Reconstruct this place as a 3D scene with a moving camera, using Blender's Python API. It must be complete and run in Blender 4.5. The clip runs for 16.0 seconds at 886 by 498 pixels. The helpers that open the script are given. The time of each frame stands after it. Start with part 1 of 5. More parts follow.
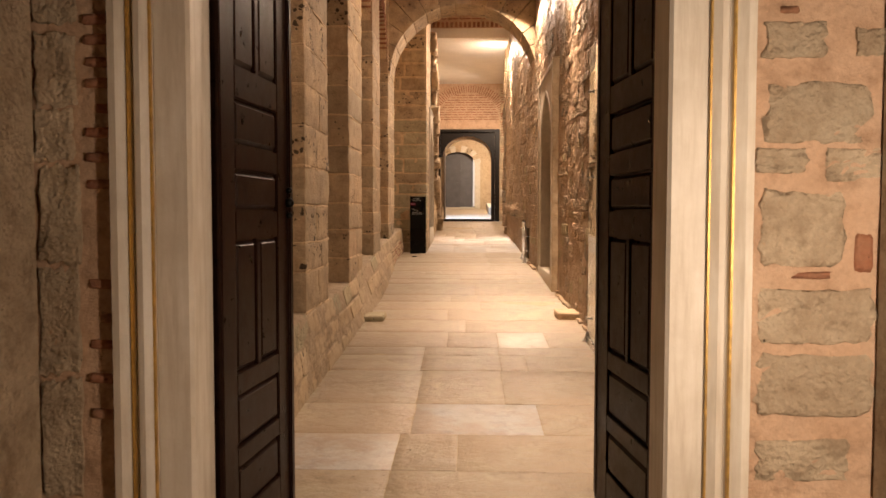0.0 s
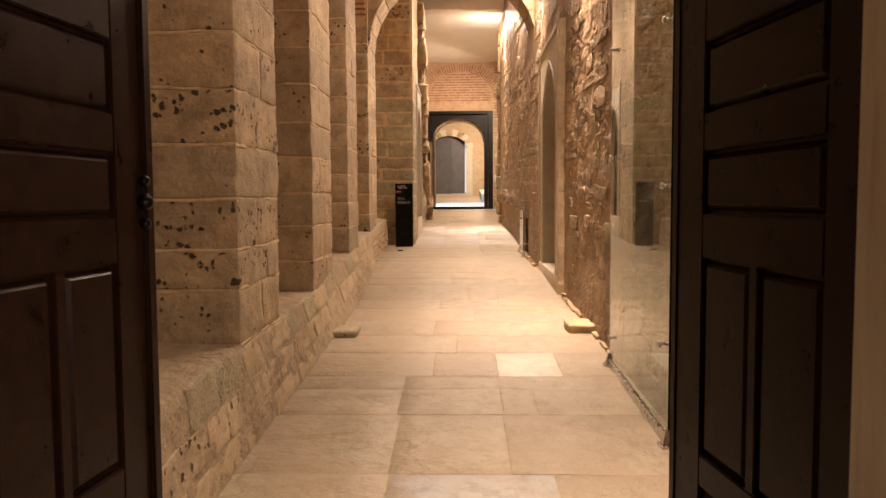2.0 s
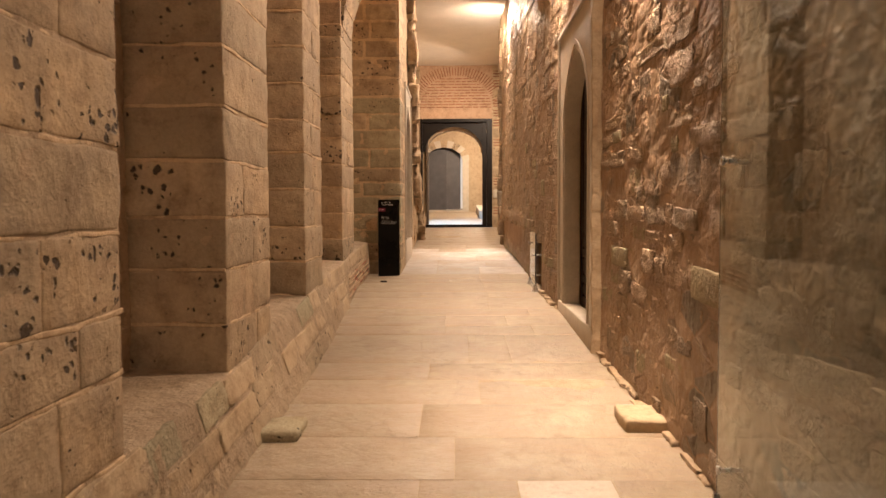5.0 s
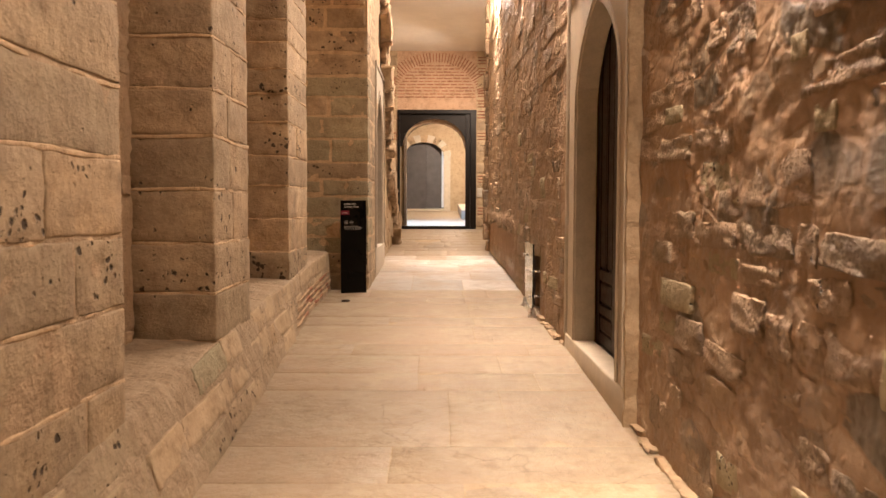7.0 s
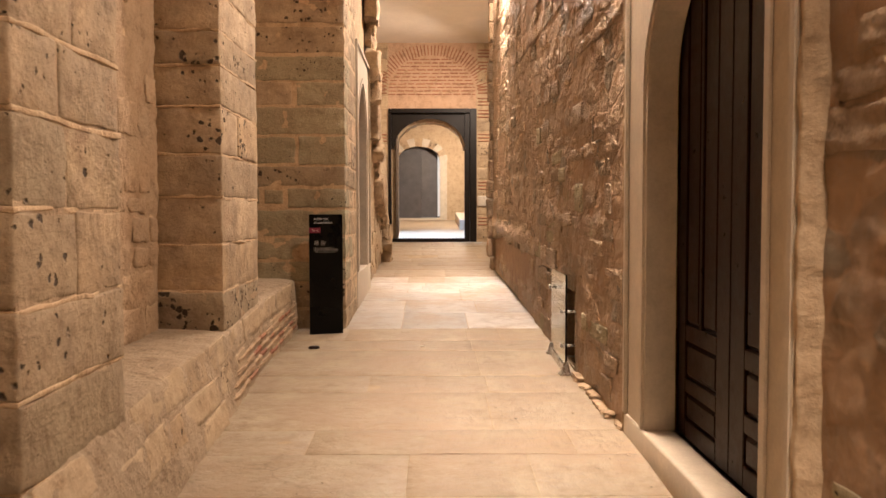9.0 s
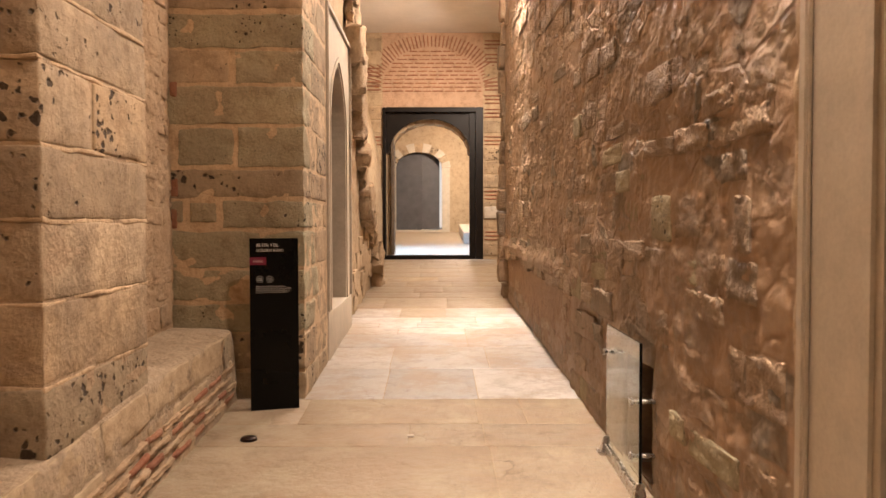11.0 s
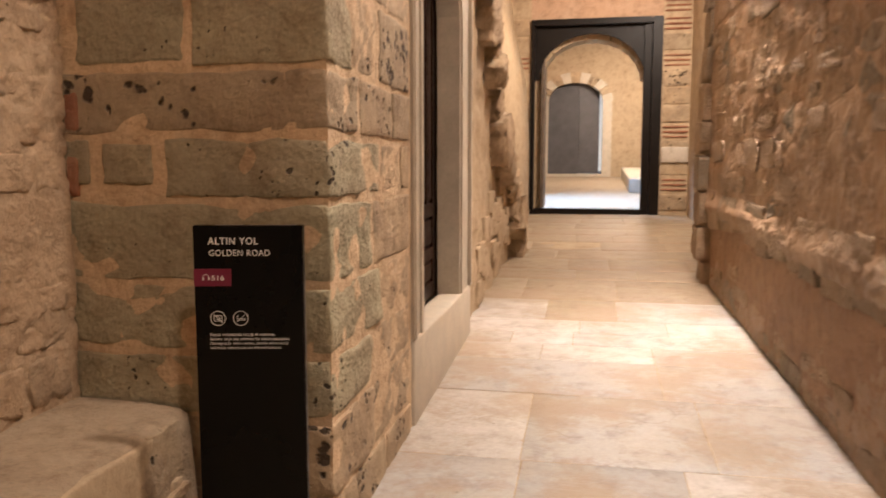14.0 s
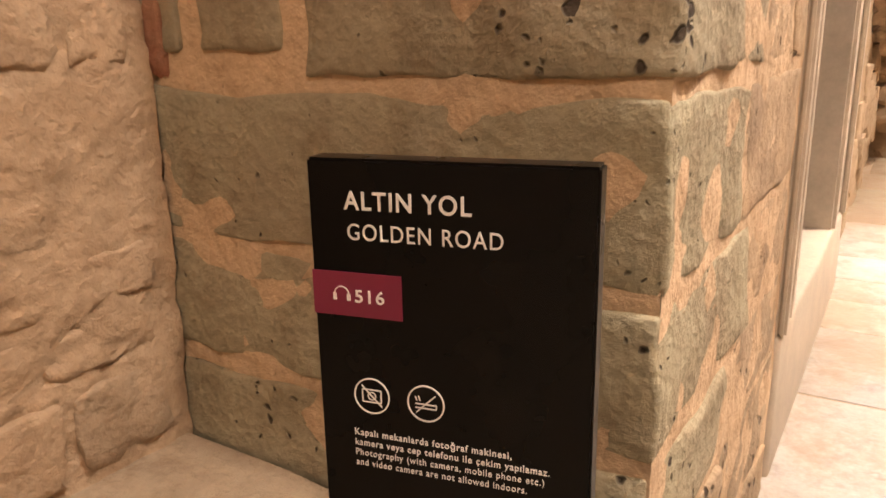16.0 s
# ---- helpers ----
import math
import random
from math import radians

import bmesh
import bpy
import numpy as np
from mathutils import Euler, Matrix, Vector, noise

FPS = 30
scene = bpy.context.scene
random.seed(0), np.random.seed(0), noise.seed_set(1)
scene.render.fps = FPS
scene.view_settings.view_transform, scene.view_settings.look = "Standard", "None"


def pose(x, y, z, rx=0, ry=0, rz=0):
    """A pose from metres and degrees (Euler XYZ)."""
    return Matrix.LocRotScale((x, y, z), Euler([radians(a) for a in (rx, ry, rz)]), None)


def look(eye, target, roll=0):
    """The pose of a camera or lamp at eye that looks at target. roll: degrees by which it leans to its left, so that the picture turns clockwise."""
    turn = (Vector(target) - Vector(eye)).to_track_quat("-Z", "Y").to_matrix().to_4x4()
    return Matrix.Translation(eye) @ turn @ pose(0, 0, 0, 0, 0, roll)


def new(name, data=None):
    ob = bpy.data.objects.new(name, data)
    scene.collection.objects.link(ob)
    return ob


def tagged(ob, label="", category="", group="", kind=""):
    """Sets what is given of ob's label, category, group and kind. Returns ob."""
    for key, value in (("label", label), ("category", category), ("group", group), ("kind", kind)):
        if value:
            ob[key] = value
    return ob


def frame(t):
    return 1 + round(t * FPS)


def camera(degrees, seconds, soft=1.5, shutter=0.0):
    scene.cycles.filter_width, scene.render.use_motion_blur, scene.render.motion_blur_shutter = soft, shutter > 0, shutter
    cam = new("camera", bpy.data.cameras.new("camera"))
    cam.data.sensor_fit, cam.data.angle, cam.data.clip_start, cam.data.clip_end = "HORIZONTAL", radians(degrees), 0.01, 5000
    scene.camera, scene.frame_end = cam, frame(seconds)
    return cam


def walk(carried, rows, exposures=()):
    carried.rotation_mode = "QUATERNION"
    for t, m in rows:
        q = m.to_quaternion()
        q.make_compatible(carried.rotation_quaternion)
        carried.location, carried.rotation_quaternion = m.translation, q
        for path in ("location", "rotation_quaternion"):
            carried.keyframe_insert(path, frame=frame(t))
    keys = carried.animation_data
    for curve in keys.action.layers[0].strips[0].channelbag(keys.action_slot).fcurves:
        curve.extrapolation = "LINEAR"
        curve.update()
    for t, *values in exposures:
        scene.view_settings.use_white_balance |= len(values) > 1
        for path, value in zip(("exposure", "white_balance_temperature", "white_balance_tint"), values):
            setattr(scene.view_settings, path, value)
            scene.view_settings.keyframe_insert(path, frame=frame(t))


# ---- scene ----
cam = camera(60.1, 16.0, shutter=0.25)
METRES, EYE, TILT, LEAN, TURN = 15.5, 1.655, 0.0, 0.0, 2.0
ROWS = [
    (0.0, 0.0, 0.0, 0.0, 0.0, -2.74, -0.05),
    (0.5, -0.0001, 0.0247, 0.0019, -0.86, -2.84, -0.17),
    (1.0, 0.003, 0.0504, 0.002, -0.28, -2.54, -0.04),
    (1.5, 0.0049, 0.076, 0.0012, 0.48, -3.41, -0.1),
    (2.0, 0.004, 0.1017, 0.0033, -0.59, -3.8, 0.33),
    (2.5, 0.0059, 0.1296, 0.004, -0.84, -3.75, 0.63),
    (3.0, 0.0062, 0.1569, 0.0042, -0.28, -3.38, 0.58),
    (3.5, 0.0046, 0.1841, 0.0069, -0.75, -2.54, 0.43),
    (4.0, 0.0056, 0.2105, 0.008, 0.02, -2.23, 0.53),
    (4.5, 0.0064, 0.2362, 0.0076, -0.42, -2.5, 0.38),
    (7.0, 0.0142, 0.3966, 0.014, -2.37, -2.95, -0.17),
    (7.5, 0.0137, 0.4324, 0.0158, -2.55, -2.98, -0.34),
    (8.0, 0.0158, 0.4684, 0.0165, -2.22, -2.44, -0.24),
    (8.5, 0.0166, 0.505, 0.0174, -1.74, -2.31, 0.11),
    (9.0, 0.0182, 0.5407, 0.0201, -2.71, -2.46, 0.12),
    (11.5, 0.0303, 0.7269, 0.0291, -2.24, -1.57, 0.11),
    (12.0, 0.0331, 0.7626, 0.0315, -0.84, -1.05, 0.1),
    (12.5, 0.0331, 0.7989, 0.0333, 0.0, -0.08, -0.01),
    (13.0, 0.0338, 0.8337, 0.0329, 1.0, -1.18, 0.3),
    (13.5, 0.0322, 0.865, 0.033, 3.1, -2.28, 0.22),
    (14.0, 0.0266, 0.895, 0.033, 8.87, -6.27, -0.01),
    (14.5, 0.019, 0.9255, 0.0325, 18.39, -9.41, 0.32),
    (15.0, 0.008, 0.9519, 0.0326, 23.52, -10.18, 1.01),
    (15.5, -0.0012, 0.9741, 0.0315, 27.46, -11.84, 1.16),
    (16.0, -0.0081, 0.9904, 0.0292, 29.53, -15.15, 1.08),
]
walk(cam, [(t, pose(0, 0, EYE, TILT, LEAN, TURN) @ pose(METRES * x, METRES * y, METRES * z, 90 + pitch, roll, yaw)) for t, x, y, z, yaw, pitch, roll in ROWS],
     exposures=[(0.0, -0.03, 6700, 10), (1.5, 0.0, 6650, 10), (2.7, 0.13, 6550, 10), (3.5, 0.05, 6650, 10), (4.5, -0.1, 6650, 10), (7.0, 0.02, 6350, 10), (8.0, 0.0, 6300, 10), (9.0, 0.04, 6250, 10), (11.5, 0.02, 6150, 10), (12.5, 0.02, 5980, 10), (13.5, 0.17, 6000, 10), (14.3, -0.13, 5950, 9), (15.0, 0.1, 6120, 9), (15.5, 0.4, 6050, 9), (16.0, 0.66, 5950, 9)])

SLOPE = 0.0494      # the passage climbs gently away from the entrance


def ground(y):
    return SLOPE * y


# ---- world and light ----
world = bpy.data.worlds.new("sky")
scene.world = world
world.use_nodes = True
_wn = world.node_tree.nodes
_sky = _wn.new("ShaderNodeTexSky")
_sky.sky_type, _sky.sun_disc = "NISHITA", False
_sky.sun_elevation, _sky.sun_rotation = radians(50), radians(180)
_wn["Background"].inputs[1].default_value = 0.1
world.node_tree.links.new(_sky.outputs[0], _wn["Background"].inputs[0])

WARM = (1.0, 0.75, 0.565)
SOFTWARM = (1.0, 0.78, 0.6)


def area(name, eye, target, power, colour, sx, sy=None, spread=180):
    lamp = bpy.data.lights.new(name, "AREA")
    lamp.shape, lamp.size, lamp.size_y = "RECTANGLE", sx, sy or sx
    lamp.energy, lamp.color, lamp.spread = power, colour, radians(spread)
    ob = new(name, lamp)
    ob.matrix_world = look(eye, target)
    return ob


# floodlights high on the right-hand wall: a narrow beam down the wall, plus an added wide fill into the passage
WASH = [(1.08, 4.9, 5.2, 42, 40), (1.06, 9.2, 5.15, 66, 104), (0.98, 12.9, 5.2, 38, 92), (0.93, 16.0, 5.95, 27, 126), (0.86, 19.5, 5.8, 70, 150)]
for _x, _y, _z, _p, _w in WASH:
    _c = WARM if _y < 14 else (1.0, 0.79, 0.63)
    area("wall_washer", (_x, _y, _z), (_x + 0.05, _y, 0), _p, _c, 0.2, 0.3, 62)
    # wide fill beside each floodlight, added to brighten the left side
    area("wall_washer", (_x - 0.02, _y + 0.35, _z), (_x - 1.6, _y - (0.5 if 12 < _y < 14 else 1.4), _z - 3.2), _w * 1.05, _c, 0.2, 0.3, 165)
# unseen fill, added to brighten the far wall and ceiling
area("wall_washer", (1.3, 24.2, 5.3), (0.0, 24.8, 3.0), 260, SOFTWARM, 0.4)
# fill added out of view to brighten the right side of the entrance wall
area("vestibule_lamp", (1.2, 0.7, 1.65), (1.22, 2.7, 1.1), 56, SOFTWARM, 0.3, 0.3)
area("wall_washer", (0.85, 20.5, 5.55), (0.2, 22.2, 6.15), 42, WARM, 0.2, 0.3)
area("room_lamp", (0.9, 33.6, 5.6), (1.2, 34.5, 2.0), 430, SOFTWARM, 0.5)
area("window_daylight", (-2.6, 29.4, 5.0), (0.2, 29.2, 1.4), 250, (0.4, 0.6, 1.0), 0.8, 0.8, 70)
sun_data = bpy.data.lights.new("sun", "SUN")
sun_data.energy, sun_data.angle, sun_data.color = 3.5, radians(0.5), (1.0, 0.96, 0.9)
sun = new("sun", sun_data)
sun.matrix_world = look((0, 0, 50), (0, 42, 0))


# ---- materials ----
def material(name, build):
    m = bpy.data.materials.new(name)
    m.use_nodes = True
    nt = m.node_tree
    build(nt, nt.nodes["Principled BSDF"])
    return m


def node(nt, kind, **kw):
    n = nt.nodes.new("ShaderNode" + kind)
    for k, v in kw.items():
        if k in n.inputs:
            n.inputs[k].default_value = v
    return n


def noise_node(nt, scale, detail=4, rough=0.6, coord=None):
    n = node(nt, "TexNoise", Scale=scale, Detail=detail, Roughness=rough)
    if coord is not None:
        nt.links.new(coord, n.inputs["Vector"])
    return n.outputs["Fac"]


def ramp(nt, fac, *stops):
    r = node(nt, "ValToRGB")
    e = r.color_ramp.elements
    if len(stops) == 1:
        stops = (stops[0], (1.0, stops[0][1]))
    while len(e) < len(stops):
        e.new(0.5)
    for el, (p, c) in zip(e, stops):
        el.position = p
        el.color = (*c, 1) if len(c) == 3 else c
    nt.links.new(fac, r.inputs[0])
    return r.outputs[0]


def grey(v):
    return (v, v, v)


def mix(nt, fac, a, b, blend="MIX"):
    n = node(nt, "MixRGB")
    n.blend_type = blend
    for i, v in enumerate((fac, a, b)):
        if hasattr(v, "links"):
            nt.links.new(v, n.inputs[i])
        else:
            n.inputs[i].default_value = v if i == 0 else (*v, 1)
    return n.outputs[0]


def maths(nt, op, a, b=0.0):
    n = node(nt, "Math")
    n.operation = op
    for i, v in enumerate((a, b)):
        if hasattr(v, "links"):
            nt.links.new(v, n.inputs[i])
        else:
            n.inputs[i].default_value = v
    return n.outputs[0]


def bump(nt, bsdf, height, strength, distance):
    b = node(nt, "Bump", Strength=strength, Distance=distance)
    nt.links.new(height, b.inputs["Height"])
    nt.links.new(b.outputs[0], bsdf.inputs["Normal"])


def stone_material(name, colours, pits=0.5, pit_scale=28, rough=0.85, grain=1.0, stain=(0.25, 0.2, 0.15), spec=0.3, island=False, cracks=0.0, crumb=0.0):
    """Weathered stone: a colour per piece, mottling at two scales, pores with depth and their shade coloured in."""
    def build(nt, bsdf):
        pos = node(nt, "NewGeometry").outputs["Position"]
        rnd = node(nt, "NewGeometry").outputs["Random Per Island"] if island else node(nt, "ObjectInfo").outputs["Random"]
        n = len(colours)
        base = ramp(nt, rnd, *[(i / max(1, n - 1), c) for i, c in enumerate(colours)])
        large = noise_node(nt, 3.1, 5, 0.65, pos)
        fine = noise_node(nt, 42, 6, 0.7, pos)
        c = mix(nt, ramp(nt, large, (0.36, grey(0)), (0.66, grey(0.85))), base, stain)
        patch = noise_node(nt, 7.7, 6, 0.7, pos)
        c = mix(nt, 0.75, c, ramp(nt, patch, (0.32, (0.58, 0.52, 0.46)), (0.5, (0.95, 0.93, 0.9)), (0.72, (1.0, 1.0, 1.0))), "MULTIPLY")
        c = mix(nt, 0.5, c, ramp(nt, fine, (0.3, grey(0.62)), (0.7, grey(1.0))), "MULTIPLY")
        wob = noise_node(nt, 14, 3, 0.6, pos)
        bend = node(nt, "TexNoise", Scale=17.0, Detail=3.0)
        nt.links.new(pos, bend.inputs["Vector"])
        shift = node(nt, "VectorMath")
        shift.operation = "MULTIPLY_ADD"
        nt.links.new(bend.outputs["Color"], shift.inputs[0])
        shift.inputs[1].default_value = (0.05, 0.05, 0.05)
        nt.links.new(pos, shift.inputs[2])
        bent = shift.outputs[0]
        v = node(nt, "TexVoronoi", Scale=pit_scale)
        nt.links.new(bent, v.inputs["Vector"])
        own = maths(nt, "FRACT", maths(nt, "MULTIPLY", rnd, 13.7))
        own = maths(nt, "ADD", maths(nt, "MULTIPLY", maths(nt, "POWER", own, 1.6), 0.75), 0.35)
        flock = ramp(nt, noise_node(nt, 3.4, 3, 0.6, pos), (0.4, grey(0.12)), (0.56, grey(1.0)))
        size = maths(nt, "MULTIPLY", maths(nt, "MULTIPLY", flock, wob), maths(nt, "MULTIPLY", own, 0.62))
        some = node(nt, "SeparateColor")
        nt.links.new(v.outputs["Color"], some.inputs[0])
        deep = maths(nt, "MULTIPLY", size, ramp(nt, some.outputs[0], (0.45, grey(0.0)), (0.95, grey(1.0))))
        hole = maths(nt, "SUBTRACT", maths(nt, "MULTIPLY", deep, 3.4 * pits), v.outputs["Distance"])
        hole = ramp(nt, hole, (0.0, grey(0)), (0.2, grey(1)))
        v2 = node(nt, "TexVoronoi", Scale=pit_scale * 0.45)
        warped = node(nt, "VectorMath")
        warped.operation = "MULTIPLY"
        nt.links.new(bent, warped.inputs[0])
        warped.inputs[1].default_value = (1.0, 1.3, 0.7)
        nt.links.new(warped.outputs[0], v2.inputs["Vector"])
        few = node(nt, "SeparateColor")
        nt.links.new(v2.outputs["Color"], few.inputs[0])
        wide = maths(nt, "MULTIPLY", size, ramp(nt, few.outputs[1], (0.74, grey(0.0)), (0.97, grey(1.0))))
        big = maths(nt, "SUBTRACT", maths(nt, "MULTIPLY", wide, 1.15 * pits), v2.outputs["Distance"])
        hole = maths(nt, "MAXIMUM", hole, ramp(nt, big, (0.0, grey(0)), (0.12, grey(1))))
        # pores coloured near black for the shade inside them; the bump adds depth
        c = mix(nt, maths(nt, "MULTIPLY", hole, 0.9), c, (0.035, 0.022, 0.014))
        if cracks:
            far = node(nt, "VectorMath")
            far.operation = "MULTIPLY_ADD"
            drift = node(nt, "TexNoise", Scale=2.6, Detail=5.0)
            nt.links.new(pos, drift.inputs["Vector"])
            nt.links.new(drift.outputs["Color"], far.inputs[0])
            far.inputs[1].default_value = (0.7, 0.7, 0.7)
            nt.links.new(pos, far.inputs[2])
            line = node(nt, "TexVoronoi", Scale=1.1)
            line.feature = "DISTANCE_TO_EDGE"
            nt.links.new(far.outputs[0], line.inputs["Vector"])
            gap = ramp(nt, line.outputs["Distance"], (0.0, grey(1)), (0.011, grey(0)))
            gap = maths(nt, "MULTIPLY", gap, ramp(nt, noise_node(nt, 1.1, 3, 0.5, pos), (0.5, grey(0)), (0.6, grey(cracks))))
            c = mix(nt, gap, c, (0.14, 0.095, 0.06))
            worn = ramp(nt, noise_node(nt, 1.3, 7, 0.75, pos), (0.47, grey(0)), (0.58, grey(0.7)))
            c = mix(nt, worn, c, (0.3, 0.22, 0.145))
        nt.links.new(c, bsdf.inputs["Base Color"])
        bsdf.inputs["Roughness"].default_value = rough
        bsdf.inputs["Specular IOR Level"].default_value = spec
        mid = noise_node(nt, 11, 5, 0.65, pos)
        h = maths(nt, "ADD", maths(nt, "ADD", maths(nt, "MULTIPLY", mid, 1.5 * grain), maths(nt, "MULTIPLY", large, 1.6 * grain)), maths(nt, "MULTIPLY", fine, 0.32 * grain))
        if crumb:
            chip = node(nt, "TexVoronoi", Scale=48.0)
            nt.links.new(pos, chip.inputs["Vector"])
            h = maths(nt, "ADD", h, maths(nt, "MULTIPLY", maths(nt, "ADD", chip.outputs["Distance"], noise_node(nt, 75, 5, 0.8, pos)), 0.55 * crumb))
        h = maths(nt, "SUBTRACT", h, maths(nt, "MULTIPLY", hole, 1.8))
        bump(nt, bsdf, h, 0.8, 0.02)
    return material(name, build)


def plain_material(name, colour, rough=0.6, metal=0.0, wear=0.12, scale=9.0, bumpy=0.15, spec=0.5):
    def build(nt, bsdf):
        pos = node(nt, "NewGeometry").outputs["Position"]
        a = noise_node(nt, scale, 5, 0.6, pos)
        b = noise_node(nt, scale * 9, 4, 0.6, pos)
        dark = tuple(x * (1 - 2 * wear) for x in colour)
        light = tuple(min(1, x * (1 + wear)) for x in colour)
        c = ramp(nt, maths(nt, "ADD", maths(nt, "MULTIPLY", a, 0.7), maths(nt, "MULTIPLY", b, 0.3)), (0.3, dark), (0.7, light))
        nt.links.new(c, bsdf.inputs["Base Color"])
        bsdf.inputs["Metallic"].default_value = metal
        bsdf.inputs["Specular IOR Level"].default_value = spec
        nt.links.new(ramp(nt, a, (0.3, grey(max(0.03, rough - 0.08))), (0.7, grey(min(1, rough + 0.08)))), bsdf.inputs["Roughness"])
        if bumpy:
            bump(nt, bsdf, maths(nt, "ADD", a, maths(nt, "MULTIPLY", b, 0.4)), bumpy, 0.01)
    return material(name, build)


ASHLAR = stone_material("ashlar", [(0.562, 0.427, 0.275), (0.454, 0.351, 0.227), (0.616, 0.475, 0.313), (0.378, 0.302, 0.2), (0.529, 0.394, 0.248), (0.583, 0.427, 0.259), (0.432, 0.346, 0.232)], pits=0.76, pit_scale=25, stain=(0.3, 0.225, 0.15), grain=0.7, crumb=0.12)
GREYASH = stone_material("grey_ashlar", [(0.407, 0.37, 0.248), (0.455, 0.4, 0.267), (0.358, 0.324, 0.223), (0.484, 0.42, 0.277), (0.416, 0.37, 0.248)], pits=0.6, pit_scale=46, stain=(0.34, 0.28, 0.185), grain=0.7, crumb=0.5)
RUBBLE = stone_material("rubble", [(0.46, 0.32, 0.2), (0.52, 0.38, 0.245), (0.38, 0.265, 0.165), (0.48, 0.345, 0.22), (0.26, 0.21, 0.145), (0.44, 0.3, 0.185)], pits=0.35, pit_scale=36, rough=0.6, grain=0.9, crumb=1.6, stain=(0.33, 0.235, 0.15), spec=0.45)
TORN = stone_material("broken_stone", [(0.56, 0.43, 0.285), (0.5, 0.375, 0.24), (0.6, 0.46, 0.31), (0.42, 0.32, 0.21)], pits=0.25, pit_scale=36, grain=1.5, stain=(0.42, 0.305, 0.195))
RUBBLE_LOT = stone_material("rubble_lot", [(0.46, 0.32, 0.2), (0.52, 0.38, 0.245), (0.38, 0.265, 0.165), (0.48, 0.345, 0.22), (0.26, 0.21, 0.145), (0.44, 0.3, 0.185)], pits=0.35, pit_scale=36, rough=0.6, grain=0.9, crumb=1.6, stain=(0.33, 0.235, 0.15), spec=0.45, island=True)
ENTRYSTONE = stone_material("entry_stone", [(0.667, 0.546, 0.397), (0.598, 0.494, 0.356), (0.54, 0.448, 0.328), (0.69, 0.552, 0.397)], pits=0.28, pit_scale=34, grain=2.0, crumb=1.4, stain=(0.42, 0.31, 0.205))
MORTAR = stone_material("mortar", [(0.65, 0.485, 0.31)], pits=0.12, grain=0.9, stain=(0.57, 0.415, 0.26))
PIERJOINT = stone_material("pier_mortar", [(0.5, 0.37, 0.24)], pits=0.15, grain=1.0, stain=(0.38, 0.275, 0.18))
LEDGE = stone_material("ledge_plaster", [(0.45, 0.35, 0.24)], pits=0.2, grain=1.4, stain=(0.34, 0.255, 0.17))
NICHE = stone_material("niche_plaster", [(0.54, 0.385, 0.24), (0.47, 0.345, 0.225), (0.56, 0.41, 0.265), (0.42, 0.32, 0.215)], pits=0.16, pit_scale=36, grain=0.9, crumb=0.3, stain=(0.43, 0.295, 0.18))
REDMORTAR = stone_material("red_mortar", [(0.36, 0.22, 0.12)], pits=0.15, rough=0.62, grain=1.4, stain=(0.27, 0.15, 0.08), spec=0.45)
